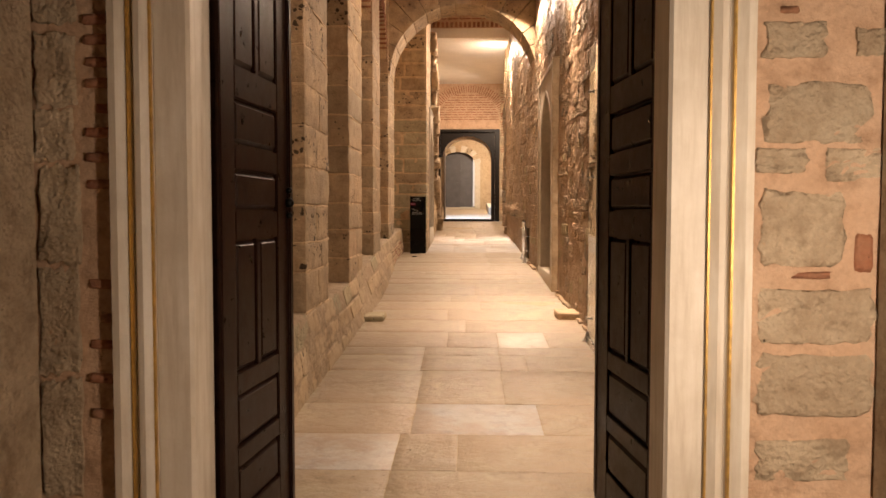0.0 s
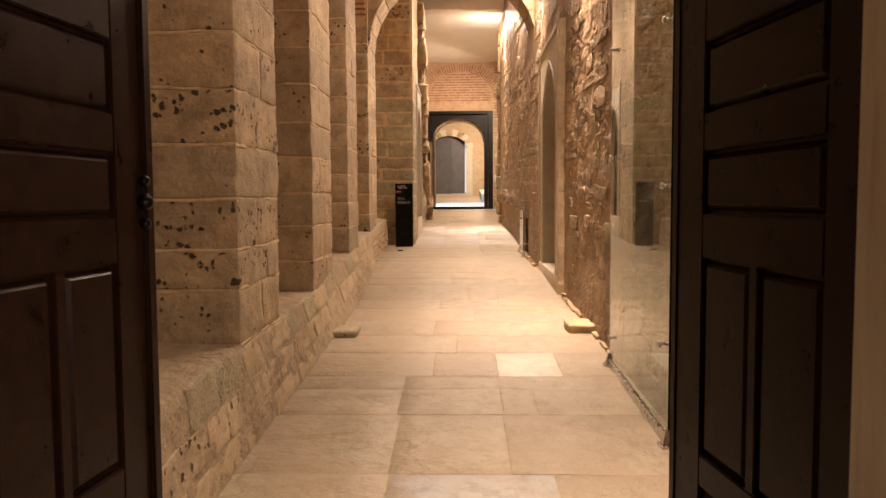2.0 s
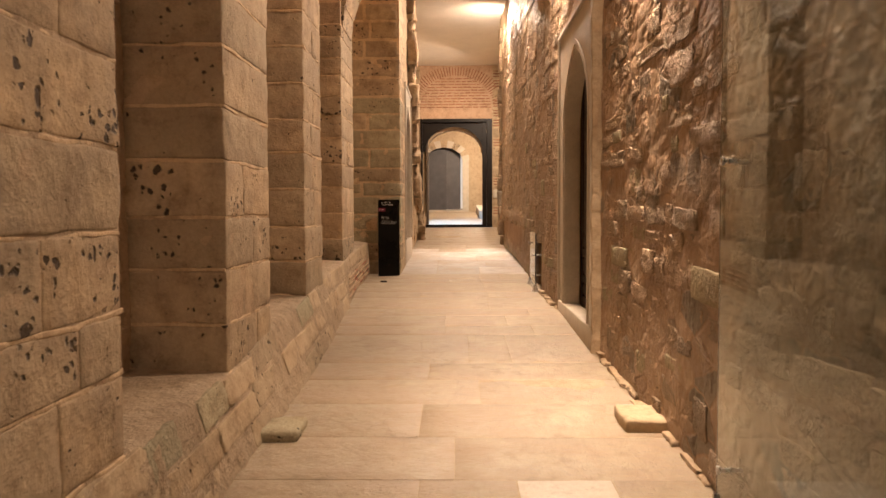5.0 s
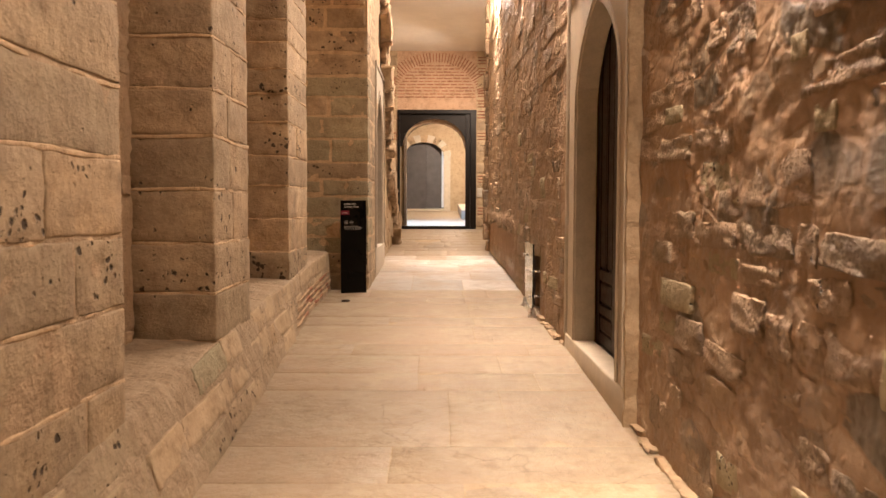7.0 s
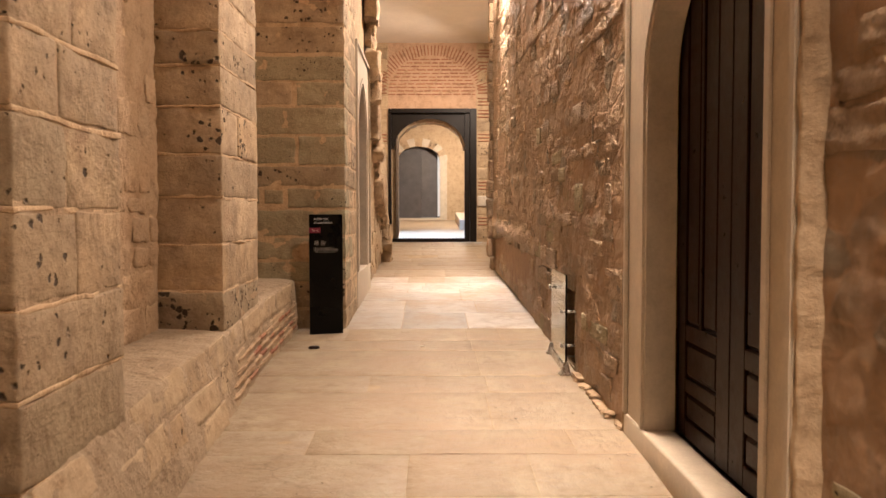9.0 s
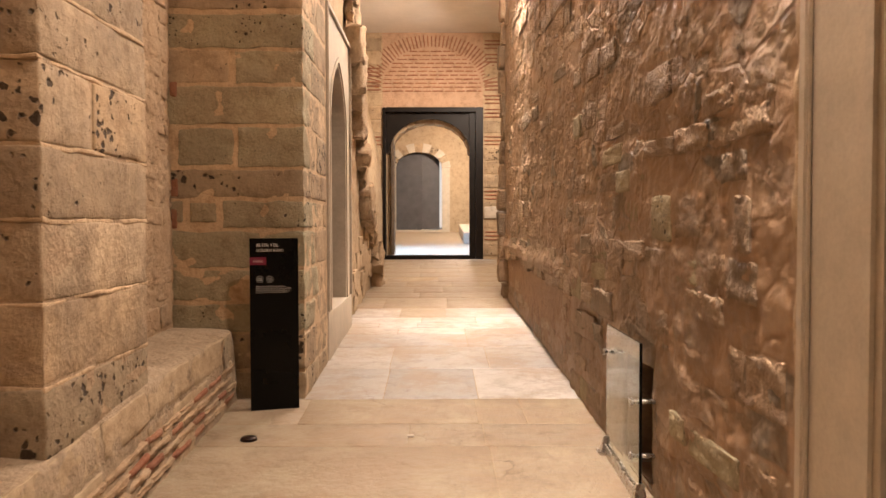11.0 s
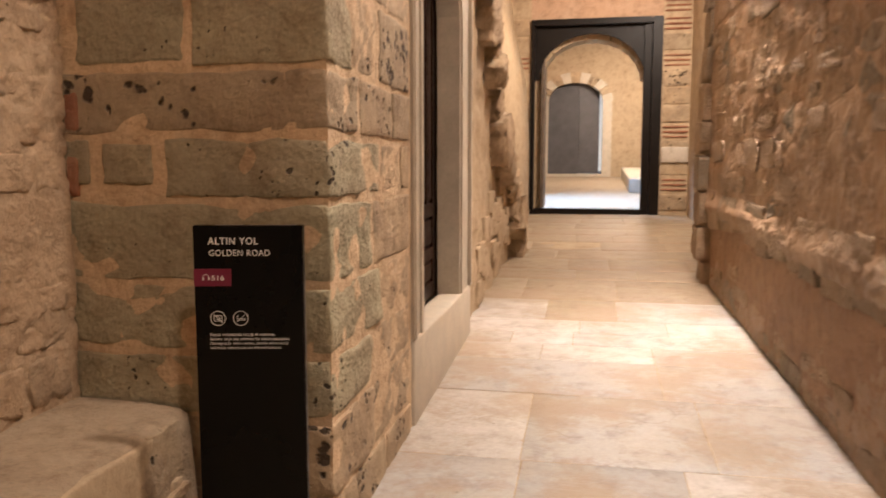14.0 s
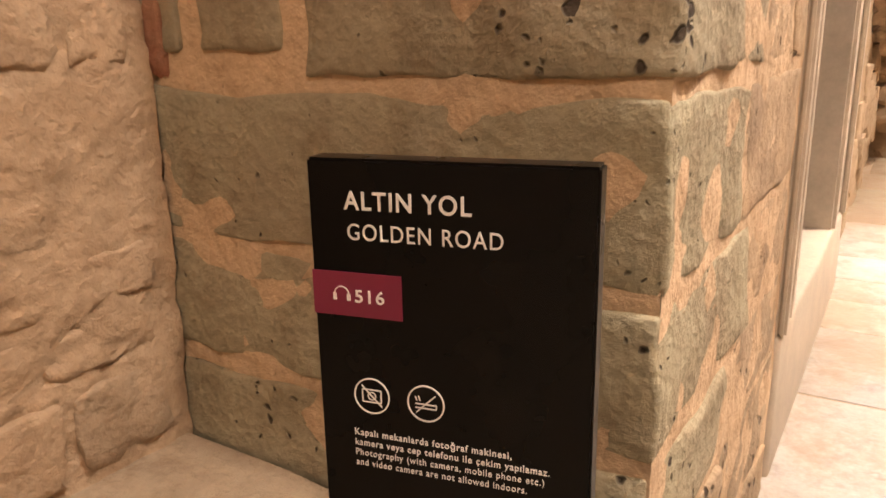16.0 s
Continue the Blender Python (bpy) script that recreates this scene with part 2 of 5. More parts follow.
def _rubble_face(nt, bsdf):
    """Old rubble walling: stones half drowned in brown mortar, with sharp broken relief."""
    pos = node(nt, "NewGeometry").outputs["Position"]
    bend = node(nt, "TexNoise", Scale=3.0, Detail=4.0)
    nt.links.new(pos, bend.inputs["Vector"])
    mad = node(nt, "VectorMath")
    mad.operation = "MULTIPLY_ADD"
    nt.links.new(bend.outputs["Color"], mad.inputs[0])
    mad.inputs[1].default_value = (0.13, 0.13, 0.13)
    nt.links.new(pos, mad.inputs[2])
    flat = node(nt, "VectorMath")
    flat.operation = "MULTIPLY"
    nt.links.new(mad.outputs[0], flat.inputs[0])
    flat.inputs[1].default_value = (1.0, 1.0, 1.9)
    edge = node(nt, "TexVoronoi", Scale=2.9)
    edge.feature = "DISTANCE_TO_EDGE"
    cell = node(nt, "TexVoronoi", Scale=2.9)
    for q in (edge, cell):
        nt.links.new(flat.outputs[0], q.inputs["Vector"])
    joint = ramp(nt, edge.outputs["Distance"], (0.015, grey(0)), (0.07, grey(1)))
    tone = node(nt, "SeparateColor")
    nt.links.new(cell.outputs["Color"], tone.inputs[0])
    stone = ramp(nt, tone.outputs[0], (0.0, (0.34, 0.23, 0.14)), (0.35, (0.45, 0.31, 0.195)), (0.6, (0.4, 0.27, 0.165)), (0.72, (0.55, 0.41, 0.28)), (0.84, (0.19, 0.16, 0.115)))
    shown = maths(nt, "MULTIPLY", joint, ramp(nt, noise_node(nt, 1.3, 4, 0.6, pos), (0.42, grey(0.1)), (0.58, grey(1))))
    c = mix(nt, shown, (0.38, 0.25, 0.15), stone)
    fine = noise_node(nt, 38, 6, 0.7, pos)
    large = noise_node(nt, 2.4, 5, 0.65, pos)
    c = mix(nt, 0.6, c, ramp(nt, fine, (0.3, grey(0.5)), (0.7, grey(1.0))), "MULTIPLY")
    c = mix(nt, ramp(nt, large, (0.4, grey(0)), (0.75, grey(0.55))), c, (0.28, 0.18, 0.11))
    nt.links.new(c, bsdf.inputs["Base Color"])
    nt.links.new(ramp(nt, fine, (0.35, grey(0.38)), (0.7, grey(0.7))), bsdf.inputs["Roughness"])
    bsdf.inputs["Specular IOR Level"].default_value = 0.42
    sq = node(nt, "VectorMath")
    sq.operation = "MULTIPLY"
    nt.links.new(pos, sq.inputs[0])
    sq.inputs[1].default_value = (1.0, 0.8, 1.7)
    chips = node(nt, "TexVoronoi", Scale=19.0)
    nt.links.new(sq.outputs[0], chips.inputs["Vector"])
    mid = noise_node(nt, 17, 8, 0.78, pos)
    h = maths(nt, "ADD", maths(nt, "MULTIPLY", shown, 0.75), maths(nt, "MULTIPLY", chips.outputs["Distance"], 0.65))
    h = maths(nt, "ADD", h, maths(nt, "ADD", maths(nt, "MULTIPLY", fine, 0.7), maths(nt, "MULTIPLY", mid, 0.9)))
    bare = ramp(nt, noise_node(nt, 1.9, 4, 0.6, pos), (0.47, grey(0.22)), (0.58, grey(1.0)))
    h = maths(nt, "ADD", maths(nt, "MULTIPLY", h, bare), maths(nt, "MULTIPLY", noise_node(nt, 6.0, 3, 0.5, pos), 0.7))
    bump(nt, bsdf, h, 1.0, 0.019)


RUBBLEFACE = material("rubble_face", _rubble_face)
PINKMORTAR = stone_material("pink_mortar", [(0.56, 0.39, 0.27)], pits=0.12, grain=1.0, stain=(0.5, 0.325, 0.21))
BRICK = stone_material("brick", [(0.33, 0.12, 0.06), (0.28, 0.1, 0.06), (0.4, 0.18, 0.1), (0.3, 0.14, 0.09)], pits=0.3, pit_scale=50, grain=1.2, stain=(0.36, 0.2, 0.12))
PAVING = stone_material("paving", [(0.4, 0.325, 0.22), (0.36, 0.3, 0.21), (0.42, 0.345, 0.24), (0.385, 0.315, 0.215), (0.345, 0.285, 0.205), (0.43, 0.355, 0.25)], pits=0.22, pit_scale=18, rough=0.45, grain=0.6, stain=(0.31, 0.235, 0.155), spec=0.45, cracks=0.75)
PAVING_PALE = stone_material("pale_paving", [(0.52, 0.5, 0.48), (0.38, 0.38, 0.385), (0.64, 0.62, 0.595), (0.49, 0.46, 0.43), (0.34, 0.345, 0.36), (0.56, 0.515, 0.455)], pits=0.16, pit_scale=18, rough=0.45, grain=0.35, stain=(0.41, 0.365, 0.31), spec=0.4, cracks=0.5)
PAVING_WHITE = stone_material("white_paving", [(0.6, 0.545, 0.46)], pits=0.14, pit_scale=18, rough=0.45, grain=0.3, stain=(0.5, 0.44, 0.36), spec=0.4)
JOINT = stone_material("joint_filler", [(0.5, 0.41, 0.29)], pits=0.1, grain=0.6, stain=(0.4, 0.31, 0.21))
PLASTER = plain_material("white_plaster", (0.72, 0.68, 0.62), 0.85, wear=0.06, scale=2.0, bumpy=0.25)
LIMEWASH = stone_material("lime_plaster", [(0.56, 0.435, 0.29), (0.5, 0.385, 0.25)], pits=0.12, grain=0.6, stain=(0.44, 0.33, 0.21))
def _marble(nt, bsdf):
    pos = node(nt, "NewGeometry").outputs["Position"]
    tall = node(nt, "VectorMath")
    tall.operation = "MULTIPLY"
    nt.links.new(pos, tall.inputs[0])
    tall.inputs[1].default_value = (1.0, 1.0, 0.09)
    streak = noise_node(nt, 26, 6, 0.65, tall.outputs[0])
    cloud = noise_node(nt, 3.2, 6, 0.65, pos)
    c = ramp(nt, streak, (0.32, (0.5, 0.43, 0.34)), (0.5, (0.62, 0.56, 0.47)), (0.7, (0.68, 0.63, 0.55)))
    c = mix(nt, ramp(nt, cloud, (0.42, grey(0)), (0.7, grey(0.65))), c, (0.47, 0.4, 0.31))
    nt.links.new(c, bsdf.inputs["Base Color"])
    bsdf.inputs["Roughness"].default_value = 0.5
    bump(nt, bsdf, maths(nt, "ADD", cloud, maths(nt, "MULTIPLY", noise_node(nt, 60, 4, 0.6, pos), 0.3)), 0.25, 0.01)


MARBLE = material("marble", _marble)
BLACKWOOD = plain_material("blackened_wood", (0.008, 0.005, 0.0035), 0.45, wear=0.3, scale=14.0, bumpy=0.15, spec=0.2)
DOORSTONE = plain_material("dressed_stone", (0.5, 0.43, 0.33), 0.6, wear=0.12, scale=6.0, bumpy=0.2)
GILT = plain_material("gilding", (0.62, 0.4, 0.12), 0.4, 0.6, wear=0.25, scale=30.0)
DARKWOOD = plain_material("dark_wood", (0.02, 0.008, 0.0048), 0.34, wear=0.3, scale=14.0, bumpy=0.12, spec=0.1)
# dark wood made lighter: daylight on the far leaf is put into the colour
LITWOOD = plain_material("daylit_wood", (0.16, 0.115, 0.08), 0.5, wear=0.25, scale=8.0)
GREYDOOR = plain_material("iron_door_paint", (0.075, 0.07, 0.072), 0.6, wear=0.2, scale=4.0)
STEEL = plain_material("brushed_steel", (0.6, 0.58, 0.55), 0.28, 1.0, wear=0.08, scale=40.0, bumpy=0.03)
BLACK = plain_material("black_panel", (0.003, 0.0028, 0.0026), 0.28, wear=0.15, scale=3.0, bumpy=0.0, spec=0.14)
MAGENTA = plain_material("magenta_print", (0.16, 0.009, 0.038), 0.45, wear=0.05, bumpy=0.0)
WHITEPRINT = plain_material("white_print", (0.75, 0.72, 0.68), 0.5, wear=0.03, bumpy=0.0)
# near-black base: the shade deep inside openings is put into the colour
SHADEFILL = plain_material("recess_shade", (0.03, 0.022, 0.016), 0.9)


def _glass(nt, bsdf):
    bsdf.inputs["Base Color"].default_value = (0.86, 0.93, 0.86, 1)
    bsdf.inputs["Roughness"].default_value = 0.0
    bsdf.inputs["Transmission Weight"].default_value = 0.985
    bsdf.inputs["IOR"].default_value = 1.5


GLASS = material("clear_glass", _glass)


# ---- mesh helpers ----
def mesh_object(name, verts, faces, mat, parent=None, smooth=False, label=""):
    me = bpy.data.meshes.new(name)
    me.from_pydata([tuple(v) for v in verts], [], [tuple(f) for f in faces])
    me.update()
    if smooth:
        me.polygons.foreach_set("use_smooth", [True] * len(me.polygons))
    me.materials.append(mat)
    ob = new(name, me)
    if parent is not None:
        ob.parent = parent
    if label:
        ob["label"] = label
    return ob


def part(name, bm, mat, parent=None, label="", smooth=False):
    me = bpy.data.meshes.new(name)
    bmesh.ops.recalc_face_normals(bm, faces=bm.faces[:])
    bm.to_mesh(me)
    bm.free()
    if smooth:
        me.polygons.foreach_set("use_smooth", [True] * len(me.polygons))
    me.materials.append(mat)
    ob = new(name, me)
    if parent is not None:
        ob.parent = parent
    if label:
        ob["label"] = label
    return ob


def empty(name, label="", category="", group="", kind="", at=(0, 0, 0)):
    ob = new(name)
    ob.location = at
    return tagged(ob, label, category, group, kind)


def add_box(bm, x0, x1, y0, y1, z0, z1, bevel=0.0):
    m = Matrix.Translation(((x0 + x1) / 2, (y0 + y1) / 2, (z0 + z1) / 2)) @ Matrix.Diagonal((abs(x1 - x0), abs(y1 - y0), abs(z1 - z0), 1))
    got = bmesh.ops.create_cube(bm, size=1, matrix=m)["verts"]
    if bevel:
        edges = list({e for v in got for e in v.link_edges})
        bmesh.ops.bevel(bm, geom=edges, offset=bevel, segments=2, affect="EDGES")
    return bm


def box_part(name, dims, mat, parent=None, bevel=0.0, label=""):
    return part(name, add_box(bmesh.new(), *dims, bevel), mat, parent, label)


def wedge_points(bm, pts):
    """A convex solid from its corner points."""
    vs = [bm.verts.new(p) for p in pts]
    bmesh.ops.convex_hull(bm, input=vs)
    return bm


def rounded_block(sx, sy, sz, seed, n=3, r=0.015, rough=0.006, warp=0.006):
    """Verts and faces of a worn block about the origin: rounded edges and uneven faces."""
    hs = np.array((sx, sy, sz)) / 2
    r = min(r, *(hs * 0.6))
    key, verts, faces = {}, [], []
    off = Vector((seed * 7.13 % 97, seed * 3.71 % 89, seed * 1.37 % 83))

    def counts(i):
        return n if isinstance(n, int) else n[i]

    def steps(i):
        inner = np.linspace(-hs[i] + r, hs[i] - r, counts(i) + 1)
        return [-hs[i], *inner, hs[i]]
    g = [steps(0), steps(1), steps(2)]

    def vert(i, j, k):
        if (i, j, k) not in key:
            p = np.array((g[0][i], g[1][j], g[2][k]))
            q = np.clip(p, -hs + r, hs - r)
            d = p - q
            ln = np.linalg.norm(d)
            if ln > 1e-9:
                p = q + d / ln * r
            v = Vector(p)
            nv = noise.noise_vector(v * 9 + off) * rough + noise.noise_vector(v * 2.5 + off) * warp
            key[(i, j, k)] = len(verts)
            verts.append(v + nv)
        return key[(i, j, k)]
    nx, ny, nz = (len(a) - 1 for a in g)
    for i in range(nx):
        for j in range(ny):
            faces.append((vert(i, j, 0), vert(i, j + 1, 0), vert(i + 1, j + 1, 0), vert(i + 1, j, 0)))
            faces.append((vert(i, j, nz), vert(i + 1, j, nz), vert(i + 1, j + 1, nz), vert(i, j + 1, nz)))
    for i in range(nx):
        for k in range(nz):
            faces.append((vert(i, 0, k), vert(i + 1, 0, k), vert(i + 1, 0, k + 1), vert(i, 0, k + 1)))
            faces.append((vert(i, ny, k), vert(i, ny, k + 1), vert(i + 1, ny, k + 1), vert(i + 1, ny, k)))
    for j in range(ny):
        for k in range(nz):
            faces.append((vert(0, j, k), vert(0, j, k + 1), vert(0, j + 1, k + 1), vert(0, j + 1, k)))
            faces.append((vert(nx, j, k), vert(nx, j + 1, k), vert(nx, j + 1, k + 1), vert(nx, j, k + 1)))
    return verts, faces


_seed = [0]


def next_seed():
    _seed[0] += 1
    return _seed[0]


def block(name, x0, x1, y0, y1, z0, z1, mat, parent, n=3, r=0.015, rough=0.006, warp=0.006, rise=0.0):
    """A worn block between two corners; rise: how much it climbs per metre along y."""
    v, f = rounded_block(x1 - x0, y1 - y0, z1 - z0, next_seed(), n, r, rough, warp)
    c = Vector(((x0 + x1) / 2, (y0 + y1) / 2, (z0 + z1) / 2))
    if rise:
        v = [Vector((p.x, p.y, p.z + rise * p.y)) for p in v]
    ob = mesh_object(name, v, f, mat, parent, True)
    ob.location = c
    return ob


def pool(count, n, r, rough, warp):
    """Meshes of unit stones that many pieces share."""
    out = []
    for _ in range(count):
        v, f = rounded_block(1, 1, 1, next_seed() + 100, n, r, rough, warp)
        # the back is never seen: keep front and sides
        out.append((v, f))
    return out


def pool_meshes(name, mat, count, n, r, rough, warp, flat=False):
    made = []
    for v, f in pool(count, n, r, rough, warp):
        me = bpy.data.meshes.new(name)
        keep = [face for face in f if min(v[i].y for i in face) > -0.45 or max(v[i].y for i in face) > -0.2]
        me.from_pydata([tuple(p) for p in v], [], keep)
        me.polygons.foreach_set("use_smooth", [not flat] * len(me.polygons))
        me.materials.append(mat)
        made.append(me)
    return made


def place_piece(name, me, o, u, nrm, w, d, h, parent, tilt=0.0, lean=0.0):
    """A shared unit stone laid on a wall plane: w along u, d out along the normal, h up."""
    u, nrm = Vector(u).normalized(), Vector(nrm).normalized()
    up = Vector((0, 0, 1))
    if lean:
        up, nrm = up * math.cos(lean) - nrm * math.sin(lean), nrm * math.cos(lean) + up * math.sin(lean)
    if tilt:
        u2 = u * math.cos(tilt) + up * math.sin(tilt)
        up = up * math.cos(tilt) - u * math.sin(tilt)
        u = u2
    m = Matrix(((u.x * w, nrm.x * d, up.x * h, o[0]), (u.y * w, nrm.y * d, up.y * h, o[1]), (u.z * w, nrm.z * d, up.z * h, o[2]), (0, 0, 0, 1)))
    ob = new(name, me)
    ob.parent = parent
    ob.matrix_basis = m
    return ob


def height_sheet(name, path, z0f, z1f, out, holes, mat, parent=None, step=0.07, depth=0.02, seed=0.0, scale=5.0, cells=0.0, dent=None):
    """An uneven rendered face along a line of (x, y) points, with openings left out. out: side on which it faces (+1: +x for a line along +y is -1)."""
    pts = [Vector(p) for p in path]
    lens = [0.0]
    for a, b in zip(pts, pts[1:]):
        lens.append(lens[-1] + (b - a).length)
    ns = max(1, round(lens[-1] / step))
    zlo, zhi = z0f, z1f
    nz = max(1, round((zhi - zlo) / step))
    verts, faces, idx = [], [], {}

    def at(s):
        for i in range(len(pts) - 1):
            if s <= lens[i + 1] + 1e-6:
                k = (s - lens[i]) / (lens[i + 1] - lens[i])
                d = (pts[i + 1] - pts[i]).normalized()
                return pts[i].lerp(pts[i + 1], k), Vector((-d.y, d.x)) * out
        return pts[-1], Vector((0, 0))

    def vert(i, k):
        if (i, k) not in idx:
            p, nrm = at(lens[-1] * i / ns)
            z = zlo + (zhi - zlo) * k / nz
            q = Vector((p.x, p.y, z))
            e = (noise.noise(q * scale + Vector((seed, 0, 0))) + 0.5 * noise.noise(q * scale * 2.7 + Vector((0, seed, 0)))) * depth
            if cells:
                w = noise.noise_vector(q * 2.0) * 0.25
                d, pts_v = noise.voronoi(Vector((q.x * 2.2 + w.x, q.y * 3.3 + w.y, q.z * 5.2 + w.z)))
                own = noise.cell(pts_v[0] * 3.1)
                lid = min(1.0, max(0.0, (d[1] - d[0] - 0.05) * 9.0))
                show = min(1.0, max(0.0, 0.55 + 1.6 * noise.noise(q * 1.1 + Vector((3, 1, 7)))))
                e += 0.5 * cells * show * lid * own
                crease = abs(noise.noise(Vector((q.x * 5, q.y * 5 + w.y * 2, q.z * 13 + w.z * 4))))
                e -= 0.6 * cells * max(0.0, 1.0 - crease * 9.0) * (0.3 + max(0.0, noise.noise(q * 1.3 + Vector((9, 9, 9)))) * 1.8)
                lump = noise.noise(q * 7.5 + w)
                bare = 0.25 + 0.75 * min(1.0, max(0.0, 0.4 + 2.5 * noise.noise(q * 1.7 + Vector((4, 8, 2)))))
                e += bare * cells * (0.2 * max(0.0, lump - 0.1) + 0.3 * noise.noise(q * 13) + 0.4 * noise.noise(q * 24))
            if dent:
                e += dent(p.x, p.y, z)
            idx[(i, k)] = len(verts)
            verts.append((p.x + nrm.x * e, p.y + nrm.y * e, z))
        return idx[(i, k)]
    for i in range(ns):
        for k in range(nz):
            p, _ = at(lens[-1] * (i + 0.5) / ns)
            z = zlo + (zhi - zlo) * (k + 0.5) / nz
            if any(h(p.x, p.y, z) for h in holes):
                continue
            f = (vert(i, k), vert(i + 1, k), vert(i + 1, k + 1), vert(i, k + 1))
            faces.append(f if out < 0 else f[::-1])
    return mesh_object(name, verts, faces, mat, parent, True)


def arch_points(half, spring, rise, n=16, pointed=0.0):
    """Points of an arch's curve from left to right, about x = 0."""
    out = []
    for i in range(n + 1):
        a = math.pi * (1 - i / n)
        x = half * math.cos(a)
        z = rise * math.sin(a)
        if pointed:
            z += pointed * rise * (1 - abs(x) / half) ** 1.2
        out.append((x, spring + z))
    return out


# ================= large structure =================
rng = random.Random(11)


# ---- floor bed: one sloping sheet under the paving, from the vestibule to the far door ----
def sloping_box(name, x0, x1, y0, y1, top0, top1, thick, mat, parent=None):
    bm = wedge_points(bmesh.new(), [(x, y, z) for x in (x0, x1) for y, t in ((y0, top0), (y1, top1)) for z in (t, t - thick)])
    return part(name, bm, mat, parent)


floor = sloping_box("floor", -2.6, 2.6, -3.0, 28.3, ground(-3) - 0.002, ground(28.3) - 0.002, 0.4, JOINT)
tagged(floor, "worn pale limestone paving climbing gently along the passage", "floor", kind="structure")

room_floor = sloping_box("floor_room", -4.0, 3.2, 28.3, 40.0, ground(28.3) - 0.006, ground(40) - 0.006, 0.4, PAVING)
tagged(room_floor, "smooth stone floor of the room beyond the doorway", "floor", kind="structure")

# ---- vestibule and entrance wall ----
ENTRY_Y = 2.72
entry_wall = empty("wall_entrance", "rough stone and pink mortar wall round the marble doorway", "wall", kind="structure")
box_part("wall_body", (-2.4, -1.2, ENTRY_Y + 0.03, 3.2, -0.3, 7.2), PINKMORTAR, entry_wall)
box_part("wall_body", (0.93, 2.4, ENTRY_Y + 0.03, 3.2, -0.3, 7.2), PINKMORTAR, entry_wall)
box_part("wall_body", (-1.2, 0.93, ENTRY_Y + 0.03, 3.2, 3.75, 7.2), PINKMORTAR, entry_wall)
height_sheet("plaster_face", [(-1.6, ENTRY_Y), (-1.22, ENTRY_Y)], 0.0, 4.2, -1, [], PINKMORTAR, entry_wall, 0.03, 0.008, 3.0)
height_sheet("plaster_face", [(0.93, ENTRY_Y), (1.5, ENTRY_Y)], 0.0, 4.2, -1, [], PINKMORTAR, entry_wall, 0.03, 0.008, 5.0)

wall_vl = empty("wall_vestibule_west", "shaded stone return wall of the entrance lobby", "wall", kind="structure")
box_part("wall_body", (-2.4, -1.56, -3.0, ENTRY_Y, -0.4, 5.2), ENTRYSTONE, wall_vl, 0.02)
wall_vr = empty("wall_vestibule_east", "stone return wall of the entrance lobby", "wall", kind="structure")
box_part("wall_body", (1.42, 2.4, -3.0, ENTRY_Y, -0.4, 5.2), ENTRYSTONE, wall_vr, 0.02)
tagged(box_part("wall_vestibule_back", (-2.4, 2.4, -3.3, -3.0, -0.5, 5.2), PINKMORTAR), "plain wall behind the entrance lobby", "wall", kind="structure")
tagged(box_part("ceiling_vestibule", (-2.4, 2.4, -3.3, ENTRY_Y, 5.2, 5.4), PLASTER), "plastered lobby ceiling", "ceiling", kind="structure")

# ---- marble doorway with gilt lines ----
JL, JR, OL, OR = -0.993, 0.69, -1.265, 0.97
frame_1 = empty("door_frame", "veined pale marble doorway with moulded edges and gilt lines", "door frame", kind="structure", at=(-0.14, 2.8, 0.1))


def profile_upright(name, profile, z0, z1, mat, parent, label=""):
    """A moulded upright: the profile's (x, y) points run up from z0 to z1."""
    n = len(profile)
    v = [(x, y, z) for z in (z0, z1) for x, y in profile]
    f = [(i, (i + 1) % n, n + (i + 1) % n, n + i) for i in range(n)] + [tuple(range(n))[::-1], tuple(range(n, 2 * n))]
    bm = bmesh.new()
    vs = [bm.verts.new(p) for p in v]
    for face in f:
        bm.faces.new([vs[i] for i in face])
    return part(name, bm, mat, parent, label)


def jamb(side, inner, outer, gilt):
    w = abs(outer - inner)
    s = side
    yb = 2.92
    pr = [(inner, yb), (inner, 2.715), (inner + s * 0.012, 2.70), (inner + s * 0.46 * w, 2.70), (inner + s * 0.48 * w, 2.705), (inner + s * 0.5 * w, 2.682),
          (inner + s * 0.6 * w, 2.664), (inner + s * 0.68 * w, 2.668), (inner + s * 0.73 * w, 2.69), (inner + s * 0.78 * w, 2.667), (inner + s * 0.9 * w, 2.65), (outer, 2.655), (outer, yb)]
    j = profile_upright("jamb", pr, 0.12, 3.6, MARBLE, None)
    j.parent = frame_1
    j.matrix_parent_inverse = Matrix.Translation(frame_1.location).inverted()
    for k in gilt:
        x = inner + s * k * w
        g = box_part("gilt_line", (x - 0.004, x + 0.004, 2.66 if k > 0.6 else 2.68, 2.71, 0.13, 3.59), GILT, None, 0.003, "thin gilded line")
        g.parent = frame_1
        g.matrix_parent_inverse = Matrix.Translation(frame_1.location).inverted()


jamb(-1, JL, OL, (0.5, 0.76))
jamb(1, JR, OR, (0.5, 0.76))
for nm, dims in (("lintel", (OL, OR, 2.68, 2.92, 3.6, 3.95)), ("threshold", (JL - 0.1, JR + 0.1, 2.74, 3.0, 0.0, 0.137))):
    b = box_part(nm, dims, MARBLE, None, 0.01)
    b.parent = frame_1
    b.matrix_parent_inverse = Matrix.Translation(frame_1.location).inverted()
block("plinth_stone", 0.93, 1.6, 2.45, 2.74, 0.02, 0.3, ENTRYSTONE, entry_wall, 4, 0.03, 0.012, 0.01)
